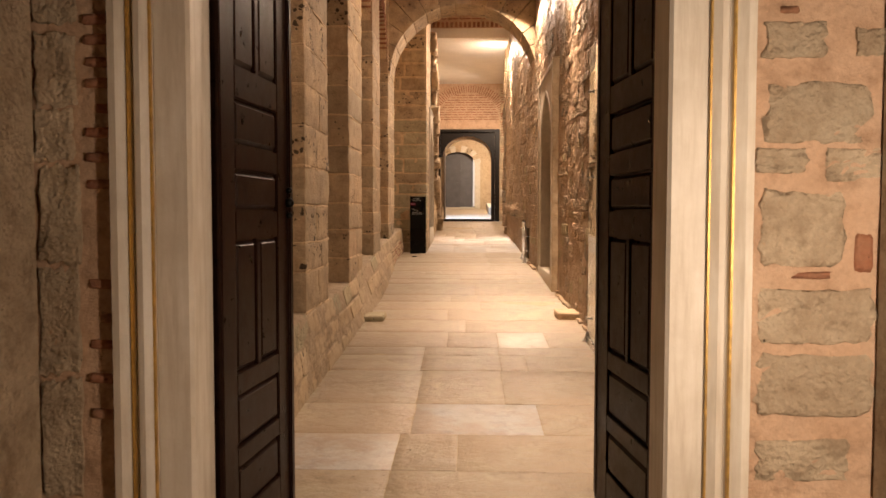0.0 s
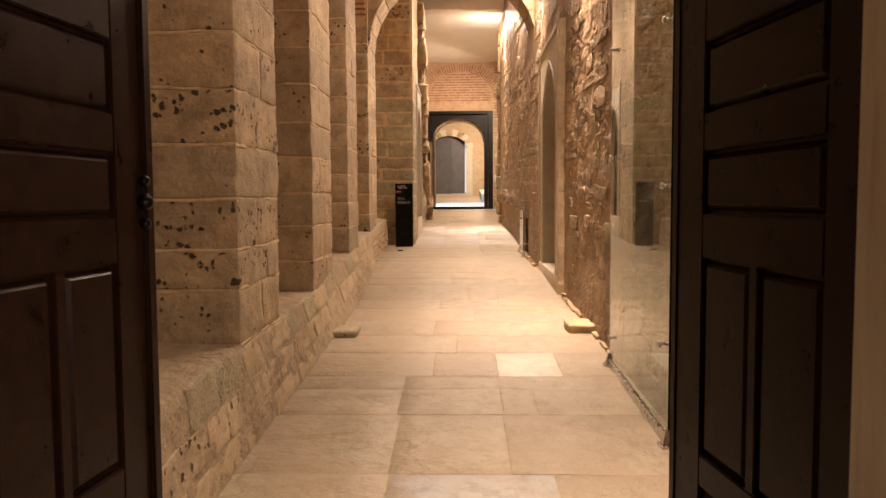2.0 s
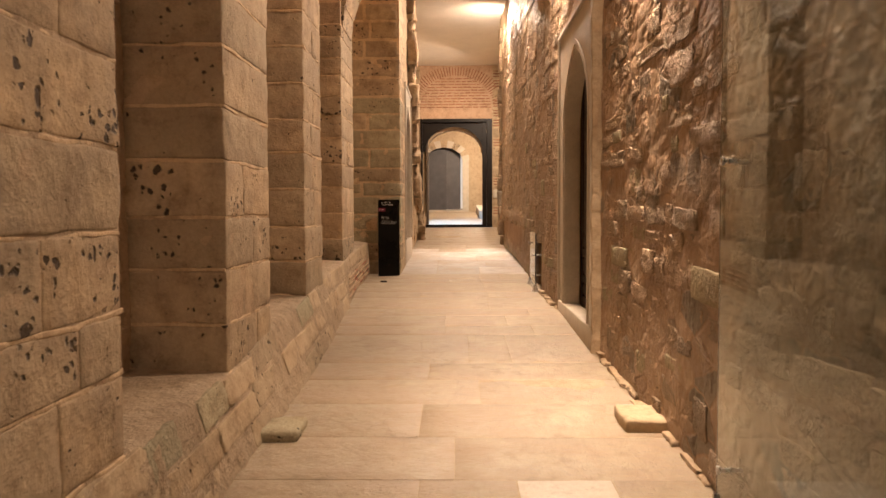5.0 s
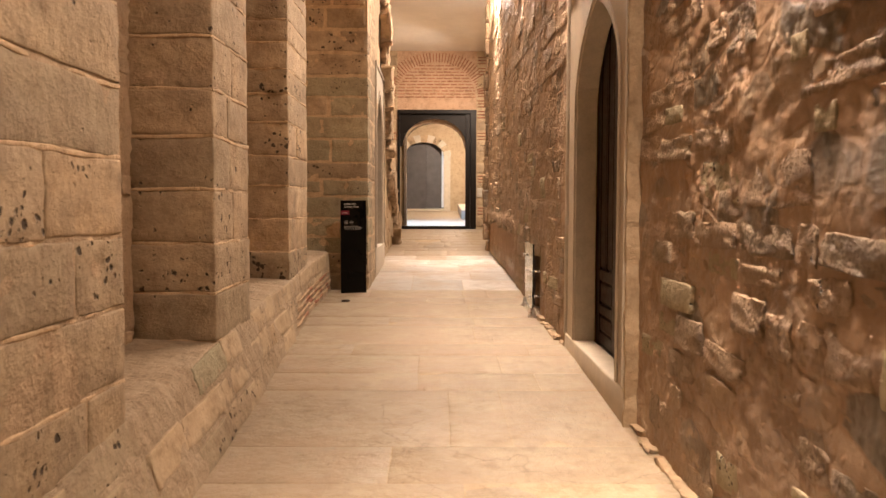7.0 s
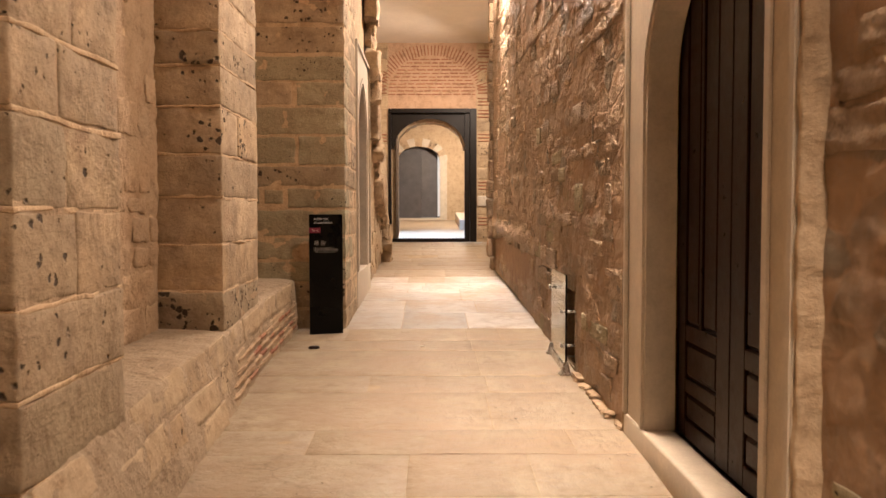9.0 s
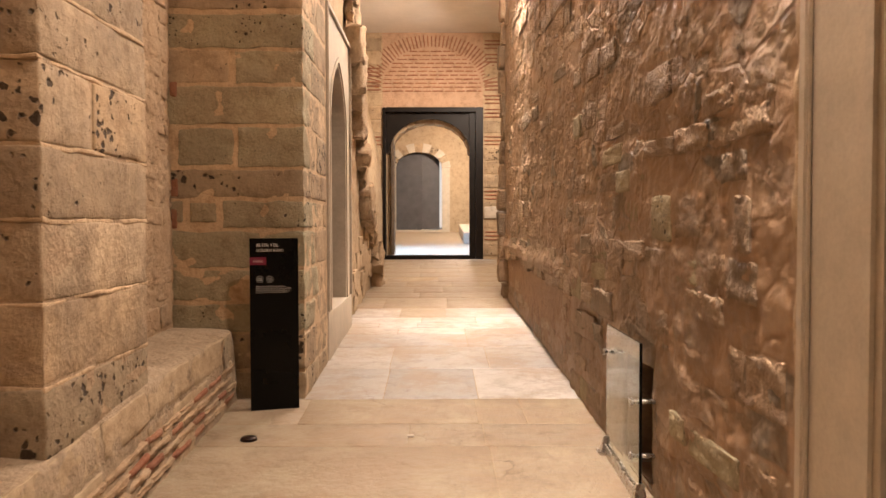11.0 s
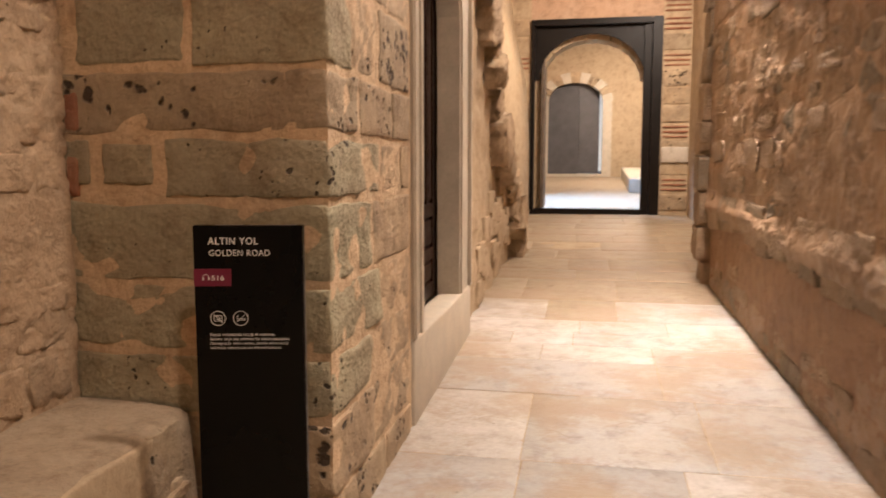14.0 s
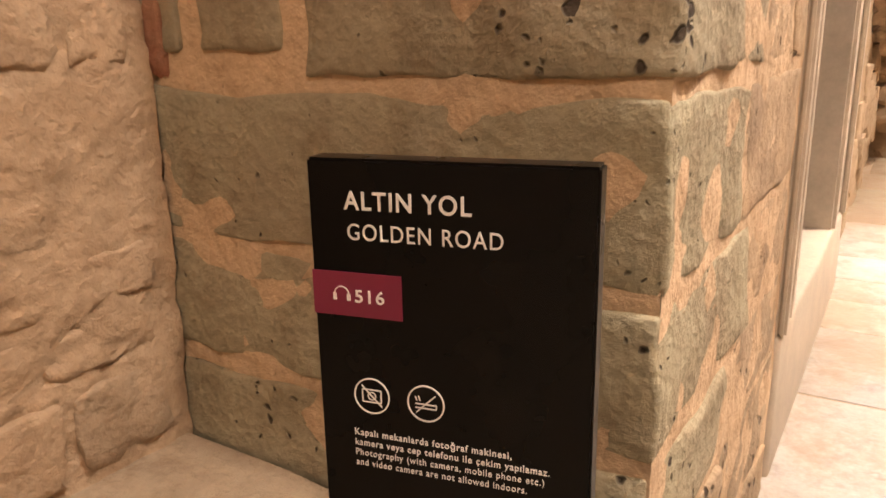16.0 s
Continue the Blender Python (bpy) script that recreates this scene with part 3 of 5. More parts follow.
block("plinth_stone", -1.6, -1.1, 2.5, 2.74, 0.02, 0.2, ENTRYSTONE, entry_wall, 4, 0.03, 0.012, 0.01)


def panelled_leaf(name, width, height, label, hinge, angle, group="", kind="structure", rows=None, mat=None, bead=False):
    """A door leaf about its hinge at the origin, reaching along +x, with raised panels on both faces."""
    mat = mat or DARKWOOD
    door = empty(name, label, "door", group, kind)
    th = 0.055
    part("slab", add_box(bmesh.new(), 0, width, -th / 2 + 0.02, th / 2 - 0.02, 0, height), mat, door)
    rows = rows or [(0.2, 0.2, 1), (0.48, 0.22, 1), (0.79, 0.55, 2), (1.46, 0.17, 1), (1.73, 0.19, 1), (2.05, 0.55, 2), (2.72, 0.17, 1), (2.98, 0.17, 1)]
    stile, meet = width * 0.17, width * 0.22
    ys = (-th / 2, th / 2)
    for a, b in ((0, stile), (width - meet, width)):
        part("stile", add_box(bmesh.new(), a, b, *ys, 0, height, 0.004), mat, door)
    last = 0
    for z, h, n in rows:
        part("rail", add_box(bmesh.new(), stile, width - meet, *ys, last, z, 0.004), mat, door)
        last = z + h
        w = width - stile - meet
        for i in range(n):
            a = stile + w * i / n + (0.02 if i else 0)
            b = stile + w * (i + 1) / n - (0.02 if i < n - 1 else 0)
            if i:
                part("muntin", add_box(bmesh.new(), a - 0.04, a, *ys, z, z + h, 0.003), mat, door)
            bm = bmesh.new()
            i2 = 0.026
            for sgn in (-1, 1):
                y0, y1 = sgn * (th / 2 - 0.021), sgn * (th / 2 - 0.003)
                wedge_points(bm, [(a + 0.008, y0, z + 0.008), (b - 0.008, y0, z + 0.008), (a + 0.008, y0, z + h - 0.008), (b - 0.008, y0, z + h - 0.008),
                                  (a + i2, y1, z + i2), (b - i2, y1, z + i2), (a + i2, y1, z + h - i2), (b - i2, y1, z + h - i2)])
            part("panel", bm, mat, door)
    part("rail", add_box(bmesh.new(), stile, width - meet, *ys, last, height, 0.004), mat, door)
    if bead:
        part("meeting_bead", add_box(bmesh.new(), width - 0.045, width + 0.004, -th / 2 - 0.014, th / 2 + 0.004, 0.02, height - 0.02, 0.008), mat, door, "raised moulded strip on the meeting edge")
        bm = bmesh.new()
        for zz, rr in ((1.44, 0.016), (1.5, 0.024), (1.56, 0.016)):
            bmesh.ops.create_uvsphere(bm, u_segments=12, v_segments=8, radius=rr, matrix=Matrix.Translation((width - 0.05, -th / 2 - 0.012, zz)))
        part("knob", bm, BLACK, door, "small worn iron knob", True)
    door.matrix_basis = pose(*hinge, 0, 0, angle)
    return door


door_l = panelled_leaf("door_1", 0.81, 3.3, "tall dark brown panelled wooden door leaf standing open", (-0.988, 2.94, 0.20), 84.5, bead=True)
door_r = panelled_leaf("door_2", 0.93, 3.3, "tall dark brown panelled wooden door leaf standing open", (0.776, 2.97, 0.20), 96.7, bead=True)

# ---- left side: plinth, recess backs, piers ----
def plinth_x(y):
    return float(np.interp(y, [3, 5.5, 10, 11.5, 14.4, 16.5], [-1.22, -1.19, -1.165, -1.22, -1.4, -1.42]))


def ledge_z(y):
    return float(np.interp(y, [3, 5.97, 6.94, 8.39, 9.39, 10.9, 11.75, 13.62, 14.67, 16.5], [0.84, 0.86, 0.86, 0.88, 0.98, 1.04, 1.13, 1.18, 1.28, 1.32]))


wall_w = empty("wall_west", "ashlar arcade wall with deep recesses above a stone plinth", "wall", kind="structure")
box_part("recess_back", (-2.4, -1.9, 3.2, 16.45, -0.2, 7.2), MORTAR, wall_w)
height_sheet("plaster_face", [(-1.885, 3.2), (-1.885, 14.6)], 0.6, 4.4, -1, [], NICHE, wall_w, 0.035, 0.012, 9.0, 2.0, cells=0.03)
height_sheet("plaster_face", [(-1.885, 3.2), (-1.885, 14.6)], 4.4, 5.6, -1, [], NICHE, wall_w, 0.1, 0.012, 9.0, 2.0)

plinth = empty("plinth_west", "low stone plinth with pale plastered ledge along the passage", "plinth", kind="structure")
def face_x(y):
    """Where the piers' faces stand: the plinth rises to them with a slight batter."""
    return float(np.interp(y, [5, 5.97, 8.39, 10.9, 13.62, 16.5], [-1.29, -1.29, -1.33, -1.38, -1.45, -1.47])) + 0.022


pv, pf = [], []
ys = np.arange(3.2, 16.3, 0.06)
NP = 13
for y in ys:
    x, lz, zb = plinth_x(y), ledge_z(y), ground(y) - 0.06
    line = [(x + 0.01 + (face_x(y) - x - 0.01) * k / 9, zb + (lz - 0.02 - zb) * k / 9) for k in range(10)]
    line += [(face_x(y) - 0.03, lz - 0.002), (-1.6, lz + 0.012), (-1.9, lz + 0.02)]
    for px, pz in line:
        q = Vector((px, y, pz))
        e = noise.noise(q * 3) * 0.011 + noise.noise(q * 9) * 0.014 + noise.noise(q * 17) * 0.006
        pv.append((px + e, y, pz + e * 0.4))
for i in range(len(ys) - 1):
    for k in range(NP - 1):
        a = i * NP + k
        pf.append((a, a + NP, a + NP + 1, a + 1))
mesh_object("ledge", pv, pf, LEDGE, plinth, True)

# front face, near and far edge, heights of the bed joints
PIERS = [(-1.29, 5.97, 6.94, [0.6, 0.86, 1.18, 1.41, 1.71, 2.02, 2.34, 2.66, 2.96, 3.3, 3.62, 3.95, 4.3]),
         (-1.33, 8.39, 9.39, [0.6, 0.87, 1.15, 1.46, 1.76, 2.08, 2.38, 2.72, 3.04, 3.36, 3.68, 4.0, 4.25]),
         (-1.38, 10.9, 11.75, [0.7, 1.04, 1.35, 1.66, 1.99, 2.32, 2.61, 2.93, 3.25, 3.56, 3.86, 4.2]),
         (-1.45, 13.62, 14.66, [0.8, 1.17, 1.46, 1.78, 2.1, 2.39, 2.71, 2.99, 3.22, 3.48, 3.69, 3.95, 4.1])]
for px, y0, y1, beds in PIERS:
    p = empty("pier", "tall pier of pitted tan ashlar blocks", "pier", "arcade piers", "structure", at=(px - 0.3, (y0 + y1) / 2, ledge_z(y0)))
    inv = Matrix.Translation(p.location).inverted()
    c = box_part("wall_body", (-1.92, px - 0.001, y0 + 0.001, y1 - 0.001, 0.1, 7.2), PIERJOINT, None)
    c.parent, c.matrix_parent_inverse = p, inv
    for z, z2 in zip(beds, beds[1:]):
        ins = rng.uniform(0.002, 0.007)
        split = rng.random() < 0.3
        cuts = [y0, y0 + (y1 - y0) * rng.uniform(0.35, 0.65), y1] if split else [y0, y1]
        for a, b in zip(cuts, cuts[1:]):
            ob = block("ashlar_block", -1.9, px + ins, a - rng.uniform(0.002, 0.012) + (0.02 if a > y0 else 0), b - 0.001 + rng.uniform(-0.004, 0.01), z + 0.006, z2 - 0.007, ASHLAR, None, (5, 8, 5), rng.uniform(0.007, 0.014), 0.009, 0.006)
            ob.parent, ob.matrix_parent_inverse = p, inv
    for z in beds[1:]:
        ob = block("mortar_joint", -1.9, px + 0.003, y0 - 0.007, y1 + 0.003, z - rng.uniform(0.009, 0.014), z + rng.uniform(0.007, 0.012), MORTAR, None, (6, 14, 1), 0.005, 0.011, 0.012)
        ob.parent, ob.matrix_parent_inverse = p, inv
    # brick shaft above the ashlar
    z = beds[-1]
    while z < 5.9:
        ob = block("brick_course", -1.9, px - 0.004, y0 + 0.004, y1 - 0.004, z + 0.022, z + 0.066, BRICK, None, (2, 3, 1), 0.01, 0.006, 0.004)
        ob.parent, ob.matrix_parent_inverse = p, inv
        z += 0.078

# brick arches that turn over the recesses, pier to pier
for (xa, _, ya, _), (xb, yb, _, _) in zip(PIERS, PIERS[1:]):
    xf = min(xa, xb) - 0.02
    bay = empty("arch_bay", "thin brick arch over a wall recess", "arch", "bay arches", "structure")
    mid, half = (ya + yb) / 2, (yb - ya) / 2
    for i in range(30):
        t0 = math.pi * (1 - (i + 0.5) / 30)
        c0, s0 = math.cos(t0), math.sin(t0)
        bm = add_box(bmesh.new(), -0.25, 0.25, -0.018, 0.018, 0.0, 0.3, 0.004)
        o = part("brick", bm, BRICK, bay)
        o.matrix_basis = Matrix.Translation((xf - 0.25, mid + half * c0, 4.35 + 0.75 * s0)) @ Euler((math.atan2(-c0 * 0.75, s0 * half), 0, 0)).to_matrix().to_4x4()
    bm = bmesh.new()
    pts = [(half * math.cos(math.pi * (1 - i / 16)), 4.36 + 0.76 * math.sin(math.pi * (1 - i / 16))) for i in range(17)]
    lo = [bm.verts.new((xf - 0.01, mid + y, z)) for y, z in pts]
    hi = [bm.verts.new((xf - 0.01, mid + y, 7.2)) for y, z in pts]
    for i in range(16):
        bm.faces.new((lo[i], lo[i + 1], hi[i + 1], hi[i]))
    ext = bmesh.ops.extrude_face_region(bm, geom=bm.faces[:])
    bmesh.ops.translate(bm, vec=(-0.5, 0, 0), verts=[v for v in ext["geom"] if isinstance(v, bmesh.types.BMVert)])
    part("infill", bm, MORTAR, bay)

# ---- transverse arch from the last pier to the right-hand wall ----
def arch_ring(name, cx, half, spring, rise, y0, y1, thick, mat, parent, n=18, gap=0.12, seed=0):
    """Separate wedge stones round an arch in the x-z plane."""
    made = []
    for i in range(n):
        a0, a1 = (math.pi * (1 - (i + k) / n) for k in (0.0, 1.0))
        g = (a0 - a1) * gap * 0.5
        a0, a1 = a0 - g, a1 + g
        pts = []
        for a in (a0, (a0 + a1) / 2, a1):
            for rr in (0, thick):
                for y in (y0, y1):
                    pts.append((cx + (half + rr) * math.cos(a), y, spring + (rise + rr) * math.sin(a)))
        bm = wedge_points(bmesh.new(), pts)
        bmesh.ops.bevel(bm, geom=bm.edges[:], offset=0.006, segments=1, affect="EDGES")
        made.append(part(name, bm, mat, parent))
    return made


arch_1 = empty("arch_transverse", "broad ashlar arch spanning the passage from pier to wall", "arch", kind="structure")
AC, AH, AS, AR = -0.13, 1.3, 4.08, 1.25
arch_ring("voussoir", AC, AH, AS, AR, 13.7, 14.5, 0.5, ASHLAR, arch_1, 15, 0.03)
# the wall over the arch
bm = bmesh.new()
pts = arch_points(AH + 0.48, AS, AR + 0.48, 24)
lo = [bm.verts.new((AC + x, 13.76, z)) for x, z in pts]
hi = [bm.verts.new((AC + x, 13.76, 7.2)) for x, z in pts]
for i in range(24):
    bm.faces.new((lo[i], lo[i + 1], hi[i + 1], hi[i]))
ext = bmesh.ops.extrude_face_region(bm, geom=bm.faces[:])
bmesh.ops.translate(bm, vec=(0, 0.66, 0), verts=[v for v in ext["geom"] if isinstance(v, bmesh.types.BMVert)])
part("spandrel", bm, MORTAR, arch_1)

height_sheet("plaster_face", [(-1.879, 14.6), (-1.879, 16.29)], 0.9, 4.8, -1, [], NICHE, wall_w, 0.018, 0.012, 3.0, 3.0, cells=0.034)

# ---- corner mass behind the sign, with the niche beside it ----
ex = -0.92
EY = 16.3
wall_c = empty("wall_corner", "corner of dark grey pitted stone blocks set in wide orange mortar", "wall", kind="structure")
box_part("wall_body", (-2.4, ex - 0.02, EY + 0.02, 17.5, 0.3, 7.2), MORTAR, wall_c)
height_sheet("plaster_face", [(-2.1, EY + 0.002), (ex - 0.003, EY + 0.002)], 0.7, 5.6, -1, [], MORTAR, wall_c, 0.022, 0.0042, 2.0, 9.0)
height_sheet("plaster_face", [(ex - 0.003, EY + 0.002), (ex - 0.008, 17.5)], 0.7, 5.6, 1, [], MORTAR, wall_c, 0.022, 0.0042, 4.0, 9.0)

# ---- left wall past the corner, with its stone-framed door and torn rubble edge ----
LX = -0.965


def torn_y(z):
    return float(np.interp(z, [1.0, 1.47, 1.88, 2.39, 2.89, 3.46, 3.95, 4.42, 6.5], [22.95, 22.72, 22.3, 21.06, 20.53, 20.07, 19.62, 19.4, 19.33]))


wall_w2 = empty("wall_west_far", "tan plastered stone wall breaking off in a ragged rubble edge", "wall", kind="structure")
box_part("wall_body", (-2.4, LX - 0.02, 17.5, 19.32, 4.05, 7.2), LIMEWASH, wall_w2)
box_part("wall_body", (-2.4, LX - 0.02, 17.5, 19.32, 0.5, 1.25), LIMEWASH, wall_w2)
# back of the left doorway, its shade given by the near-black colour
box_part("wall_body", (-2.4, -1.4, 17.5, 19.32, 1.25, 4.05), SHADEFILL, wall_w2)
height_sheet("plaster_face", [(LX, 19.26), (LX - 0.03, 23.1)], 0.85, 6.2, 1, [lambda x, y, z: y > torn_y(z) + 0.12 * noise.noise(Vector((y * 4, z * 4, 0)))], LIMEWASH, wall_w2, 0.05, 0.03, 7.0)
# battered plaster face behind the tear
bat = [(-1.11, 0.7), (-1.11, 2.6), (-1.17, 3.55), (-1.38, 4.43), (-1.6, 6.5), (-2.4, 6.5), (-2.4, 0.7)]
bm = bmesh.new()
va = [bm.verts.new((x, 19.32, z)) for x, z in bat]
vb = [bm.verts.new((x, 27.1, z)) for x, z in bat]
for i in range(len(bat)):
    j = (i + 1) % len(bat)
    bm.faces.new((va[i], va[j], vb[j], vb[i]))
bm.faces.new(va)
bm.faces.new(vb[::-1])
part("battered_face", bm, LIMEWASH, wall_w2)

# ---- right-hand rubble wall ----
RIGHT = [(1.32, 3.2), (1.27, 5.9), (1.25, 8.0), (1.23, 11.0), (1.13, 14.0), (1.07, 17.0), (0.99, 21.0), (1.0, 21.65)]


def right_x(y):
    return float(np.interp(y, [p[1] for p in RIGHT], [p[0] for p in RIGHT]))


RD0, RD1, RDZ0, RDZ1 = 10.84, 13.04, 0.52, 3.78       # stone door frame on the right
VO = (14.5, 15.05, 0.74, 1.36)                       # low vent hole behind the small glass


def in_right_hole(x, y, z):
    return (RD0 + 0.03 < y < RD1 - 0.03 and RDZ0 < z < RDZ1 - 0.03) or (VO[0] < y < VO[1] and VO[2] < z < VO[3])


def worn_foot(x, y, z):
    """The wall's foot is hollowed out past the vent hole, under a rough overhang."""
    k = min(1.0, max(0.0, (y - 16.0) / 2.0))
    line = 1.62 + 0.03 * (y - 18) + 0.06 * noise.noise(Vector((y * 1.5, 0, 3)))
    d = line - z
    hollow = 0.0 if d < 0 else min(1.0, d / 0.06) * (1.0 - 0.5 * min(1.0, d / 0.6))
    lip = 0.03 * max(0.0, 1.0 - abs(d + 0.1) / 0.12)
    return k * (lip - 0.075 * hollow) - 0.006


wall_e = empty("wall_east", "rough brown rubble stone wall with smeared mortar", "wall", kind="structure")
height_sheet("plaster_face", RIGHT, 0.15, 4.65, 1, [in_right_hole], RUBBLEFACE, wall_e, 0.0205, 0.009, 1.0, 2.2, cells=0.018, dent=worn_foot)
height_sheet("plaster_face", RIGHT, 4.65, 7.2, 1, [], RUBBLEFACE, wall_e, 0.045, 0.009, 1.0, 2.2, cells=0.02, dent=worn_foot)
def east_core(y0, y1, z0, z1, back=0.035):
    bm = wedge_points(bmesh.new(), [(x, y, z) for y in (y0, y1) for x in (right_x(y) + back, 2.4) for z in (z0, z1)])
    part("wall_body", bm, REDMORTAR, wall_e)


for y0, y1 in ((3.2, 5.9), (5.9, 8.0), (8.0, RD0), (RD1, 14.0), (14.0, VO[0]), (VO[1], 17.0), (17.0, 21.6)):
    east_core(y0, y1, -0.3, 7.2)
east_core(RD0, RD1, RDZ1, 7.2)
east_core(RD0, RD1, -0.3, RDZ0)
east_core(VO[0], VO[1], -0.3, VO[2])
east_core(VO[0], VO[1], VO[3], 7.2)
# backs of vent hole and right doorway, coloured near black for their shade
box_part("wall_body", (1.45, 2.4, VO[0], VO[1], VO[2], VO[3]), SHADEFILL, wall_e)
box_part("wall_body", (1.75, 2.4, RD0, RD1, RDZ0, RDZ1), SHADEFILL, wall_e)
box_part("wall_body", (1.5, 2.4, 21.6, 27.3, 0.8, 7.2), LIMEWASH, wall_e)

# ---- ceilings ----
# passage ceiling is unseen: a flat slab added to close it from the sky
tagged(box_part("ceiling_passage", (-2.4, 2.4, 3.0, 20.0, 7.2, 7.4), PLASTER), "flat pale slab closing the passage overhead, out of view", "ceiling", kind="structure")
tagged(box_part("ceiling_far", (-2.4, 2.4, 20.0, 27.3, 6.15, 6.4), PLASTER), "smooth white plastered ceiling", "ceiling", kind="structure")
beam = empty("wall_over_vault", "brick band over the white vault", "wall", kind="structure")
box_part("wall_body", (-2.4, 2.4, 20.0, 20.3, 6.4, 7.2), PINKMORTAR, beam)

# ---- far wall with brick lunette and wooden door frame ----
FY = 27.1
FX0, FX1, FZ0, FZ1 = -1.1, 1.04, 1.33, 4.57
wall_n = empty("wall_north", "pale stone wall with thin red brick relieving arch over the doorway", "wall", kind="structure")
box_part("wall_body", (-2.4, FX0, FY, FY + 0.9, 0.8, 6.2), LIMEWASH, wall_n)
box_part("wall_body", (FX1, 2.4, FY, FY + 0.9, 0.8, 6.2), LIMEWASH, wall_n)
box_part("wall_body", (FX0, FX1, FY, FY + 0.9, FZ1, 6.2), PINKMORTAR, wall_n)

door_frame_n = empty("door_frame", "dark brown timber door frame round the far opening", "door frame", kind="structure")
for nm, d in (("post", (FX0, FX0 + 0.065, FY - 0.06, FY + 0.14, FZ0, FZ1)), ("post", (FX1 - 0.16, FX1, FY - 0.06, FY + 0.14, FZ0, FZ1)), ("post", (FX1 - 0.29, FX1 - 0.165, FY + 0.02, FY + 0.14, FZ0, FZ1)),
              ("head", (FX0 + 0.065, FX1 - 0.16, FY - 0.06, FY + 0.14, FZ1 - 0.1, FZ1)), ("sill", (FX0 + 0.065, FX1 - 0.29, FY - 0.04, FY + 0.3, FZ0 - 0.05, FZ0 + 0.09))):
    box_part(nm, d, BLACKWOOD, door_frame_n, 0.012)


def arched_plate(x0, x1, ztop, cx, half, spring, rise, y0, y1, zbot, n=20, pointed=0.0):
    """An upright plate in the x-z plane with an arched opening through it."""
    bm = bmesh.new()
    pts = [(cx + x, z) for x, z in arch_points(half, spring, rise, n, pointed)]
    lo = [bm.verts.new((x, y0, z)) for x, z in pts]
    hi = [bm.verts.new((x, y0, ztop)) for x, z in pts]
    for i in range(n):
        bm.faces.new((lo[i], lo[i + 1], hi[i + 1], hi[i]))
    for side, k, xe in ((-1, 0, x0), (1, n, x1)):
        a = bm.verts.new((xe, y0, ztop))
        b = bm.verts.new((xe, y0, spring))
        c = bm.verts.new((xe, y0, zbot))
        d = bm.verts.new((pts[k][0], y0, zbot))
        f1 = (hi[k], a, b, lo[k])
        f2 = (lo[k], b, c, d)
        bm.faces.new(f1 if side > 0 else f1[::-1])
        bm.faces.new(f2 if side > 0 else f2[::-1])
    ext = bmesh.ops.extrude_face_region(bm, geom=bm.faces[:])
    bmesh.ops.translate(bm, vec=(0, y1 - y0, 0), verts=[v for v in ext["geom"] if isinstance(v, bmesh.types.BMVert)])
    return bm


part("spandrel", arched_plate(FX0 + 0.065, FX1 - 0.29, FZ1 - 0.1, -0.1, 0.86, 3.62, 0.72, FY + 0.08, FY + 0.13, 3.6), BLACKWOOD, door_frame_n, "dark flat spandrel over the arch")
arch_2 = empty("arch_doorway", "pale stone arch in the thickness of the far wall", "arch", kind="structure")
arch_ring("voussoir", -0.1, 0.84, 3.6, 0.68, FY + 0.3, FY + 0.75, 0.3, LIMEWASH, arch_2, 13, 0.06)
box_part("jamb", (FX0, -0.94, FY + 0.3, FY + 0.9, 1.3, 3.6), LIMEWASH, arch_2, 0.01)

# the leaf's lit look comes from its lightened wood colour
far_leaf = panelled_leaf("door_7", 0.8, 2.9, "dark brown timber door leaf folded back open beyond the frame", (-0.9, FY + 0.17, FZ0 + 0.1), 91, rows=[(0.15, 0.6, 1), (0.95, 0.8, 1), (1.95, 0.8, 1)], mat=LITWOOD)

# ---- room beyond ----
wall_r = empty("wall_room", "pale stone walls of the room beyond the doorway", "wall", kind="structure")
RY = 37.0
IX, IH = -0.56, 0.79
part("wall_body", arched_plate(-4.0, 3.2, 7.0, IX, IH + 0.02, 4.02, 0.54, RY, RY + 0.5, 1.3), LIMEWASH, wall_r)
box_part("wall_body", (-4.0, -3.6, 27.95, 28.7, 1.2, 7), LIMEWASH, wall_r)
box_part("wall_body", (-4.0, -3.6, 30.6, RY, 1.2, 7), LIMEWASH, wall_r)
box_part("wall_body", (-4.0, -3.6, 28.7, 30.6, 1.2, 2.2), LIMEWASH, wall_r)
box_part("wall_body", (-4.0, -3.6, 28.7, 30.6, 4.6, 7), LIMEWASH, wall_r)
box_part("wall_body", (1.35, 3.2, 27.95, RY, 1.2, 7), LIMEWASH, wall_r)
box_part("wall_body", (-4.0, 3.2, 27.9, 28.0, 6.2, 7.2), LIMEWASH, wall_r)
box_part("wall_body", (-4.0, -2.4, 27.5, 28.0, 0.8, 6.2), LIMEWASH, wall_r)
box_part("wall_body", (2.4, 3.2, 27.5, 28.0, 0.8, 6.2), LIMEWASH, wall_r)
tagged(box_part("ceiling_room", (-4.0, 3.2, 27.9, 38, 7, 7.2), PLASTER), "plastered room ceiling", "ceiling", kind="structure")
arch_3 = empty("arch_inner_door", "stone door arch of alternating light and dark wedge stones", "arch", kind="structure")
ringed = arch_ring("voussoir", IX, IH, 4.02, 0.54, RY - 0.05, RY + 0.3, 0.3, DOORSTONE, arch_3, 11, 0.02)
for k, o in enumerate(ringed):
    if k % 2:
        o.data.materials[0] = ASHLAR
for x0, x1 in ((IX - IH - 0.27, IX - IH), (IX + IH, IX + IH + 0.27)):
    box_part("jamb", (x0, x1, RY - 0.05, RY + 0.3, 1.75, 4.02), DOORSTONE, arch_3, 0.01)
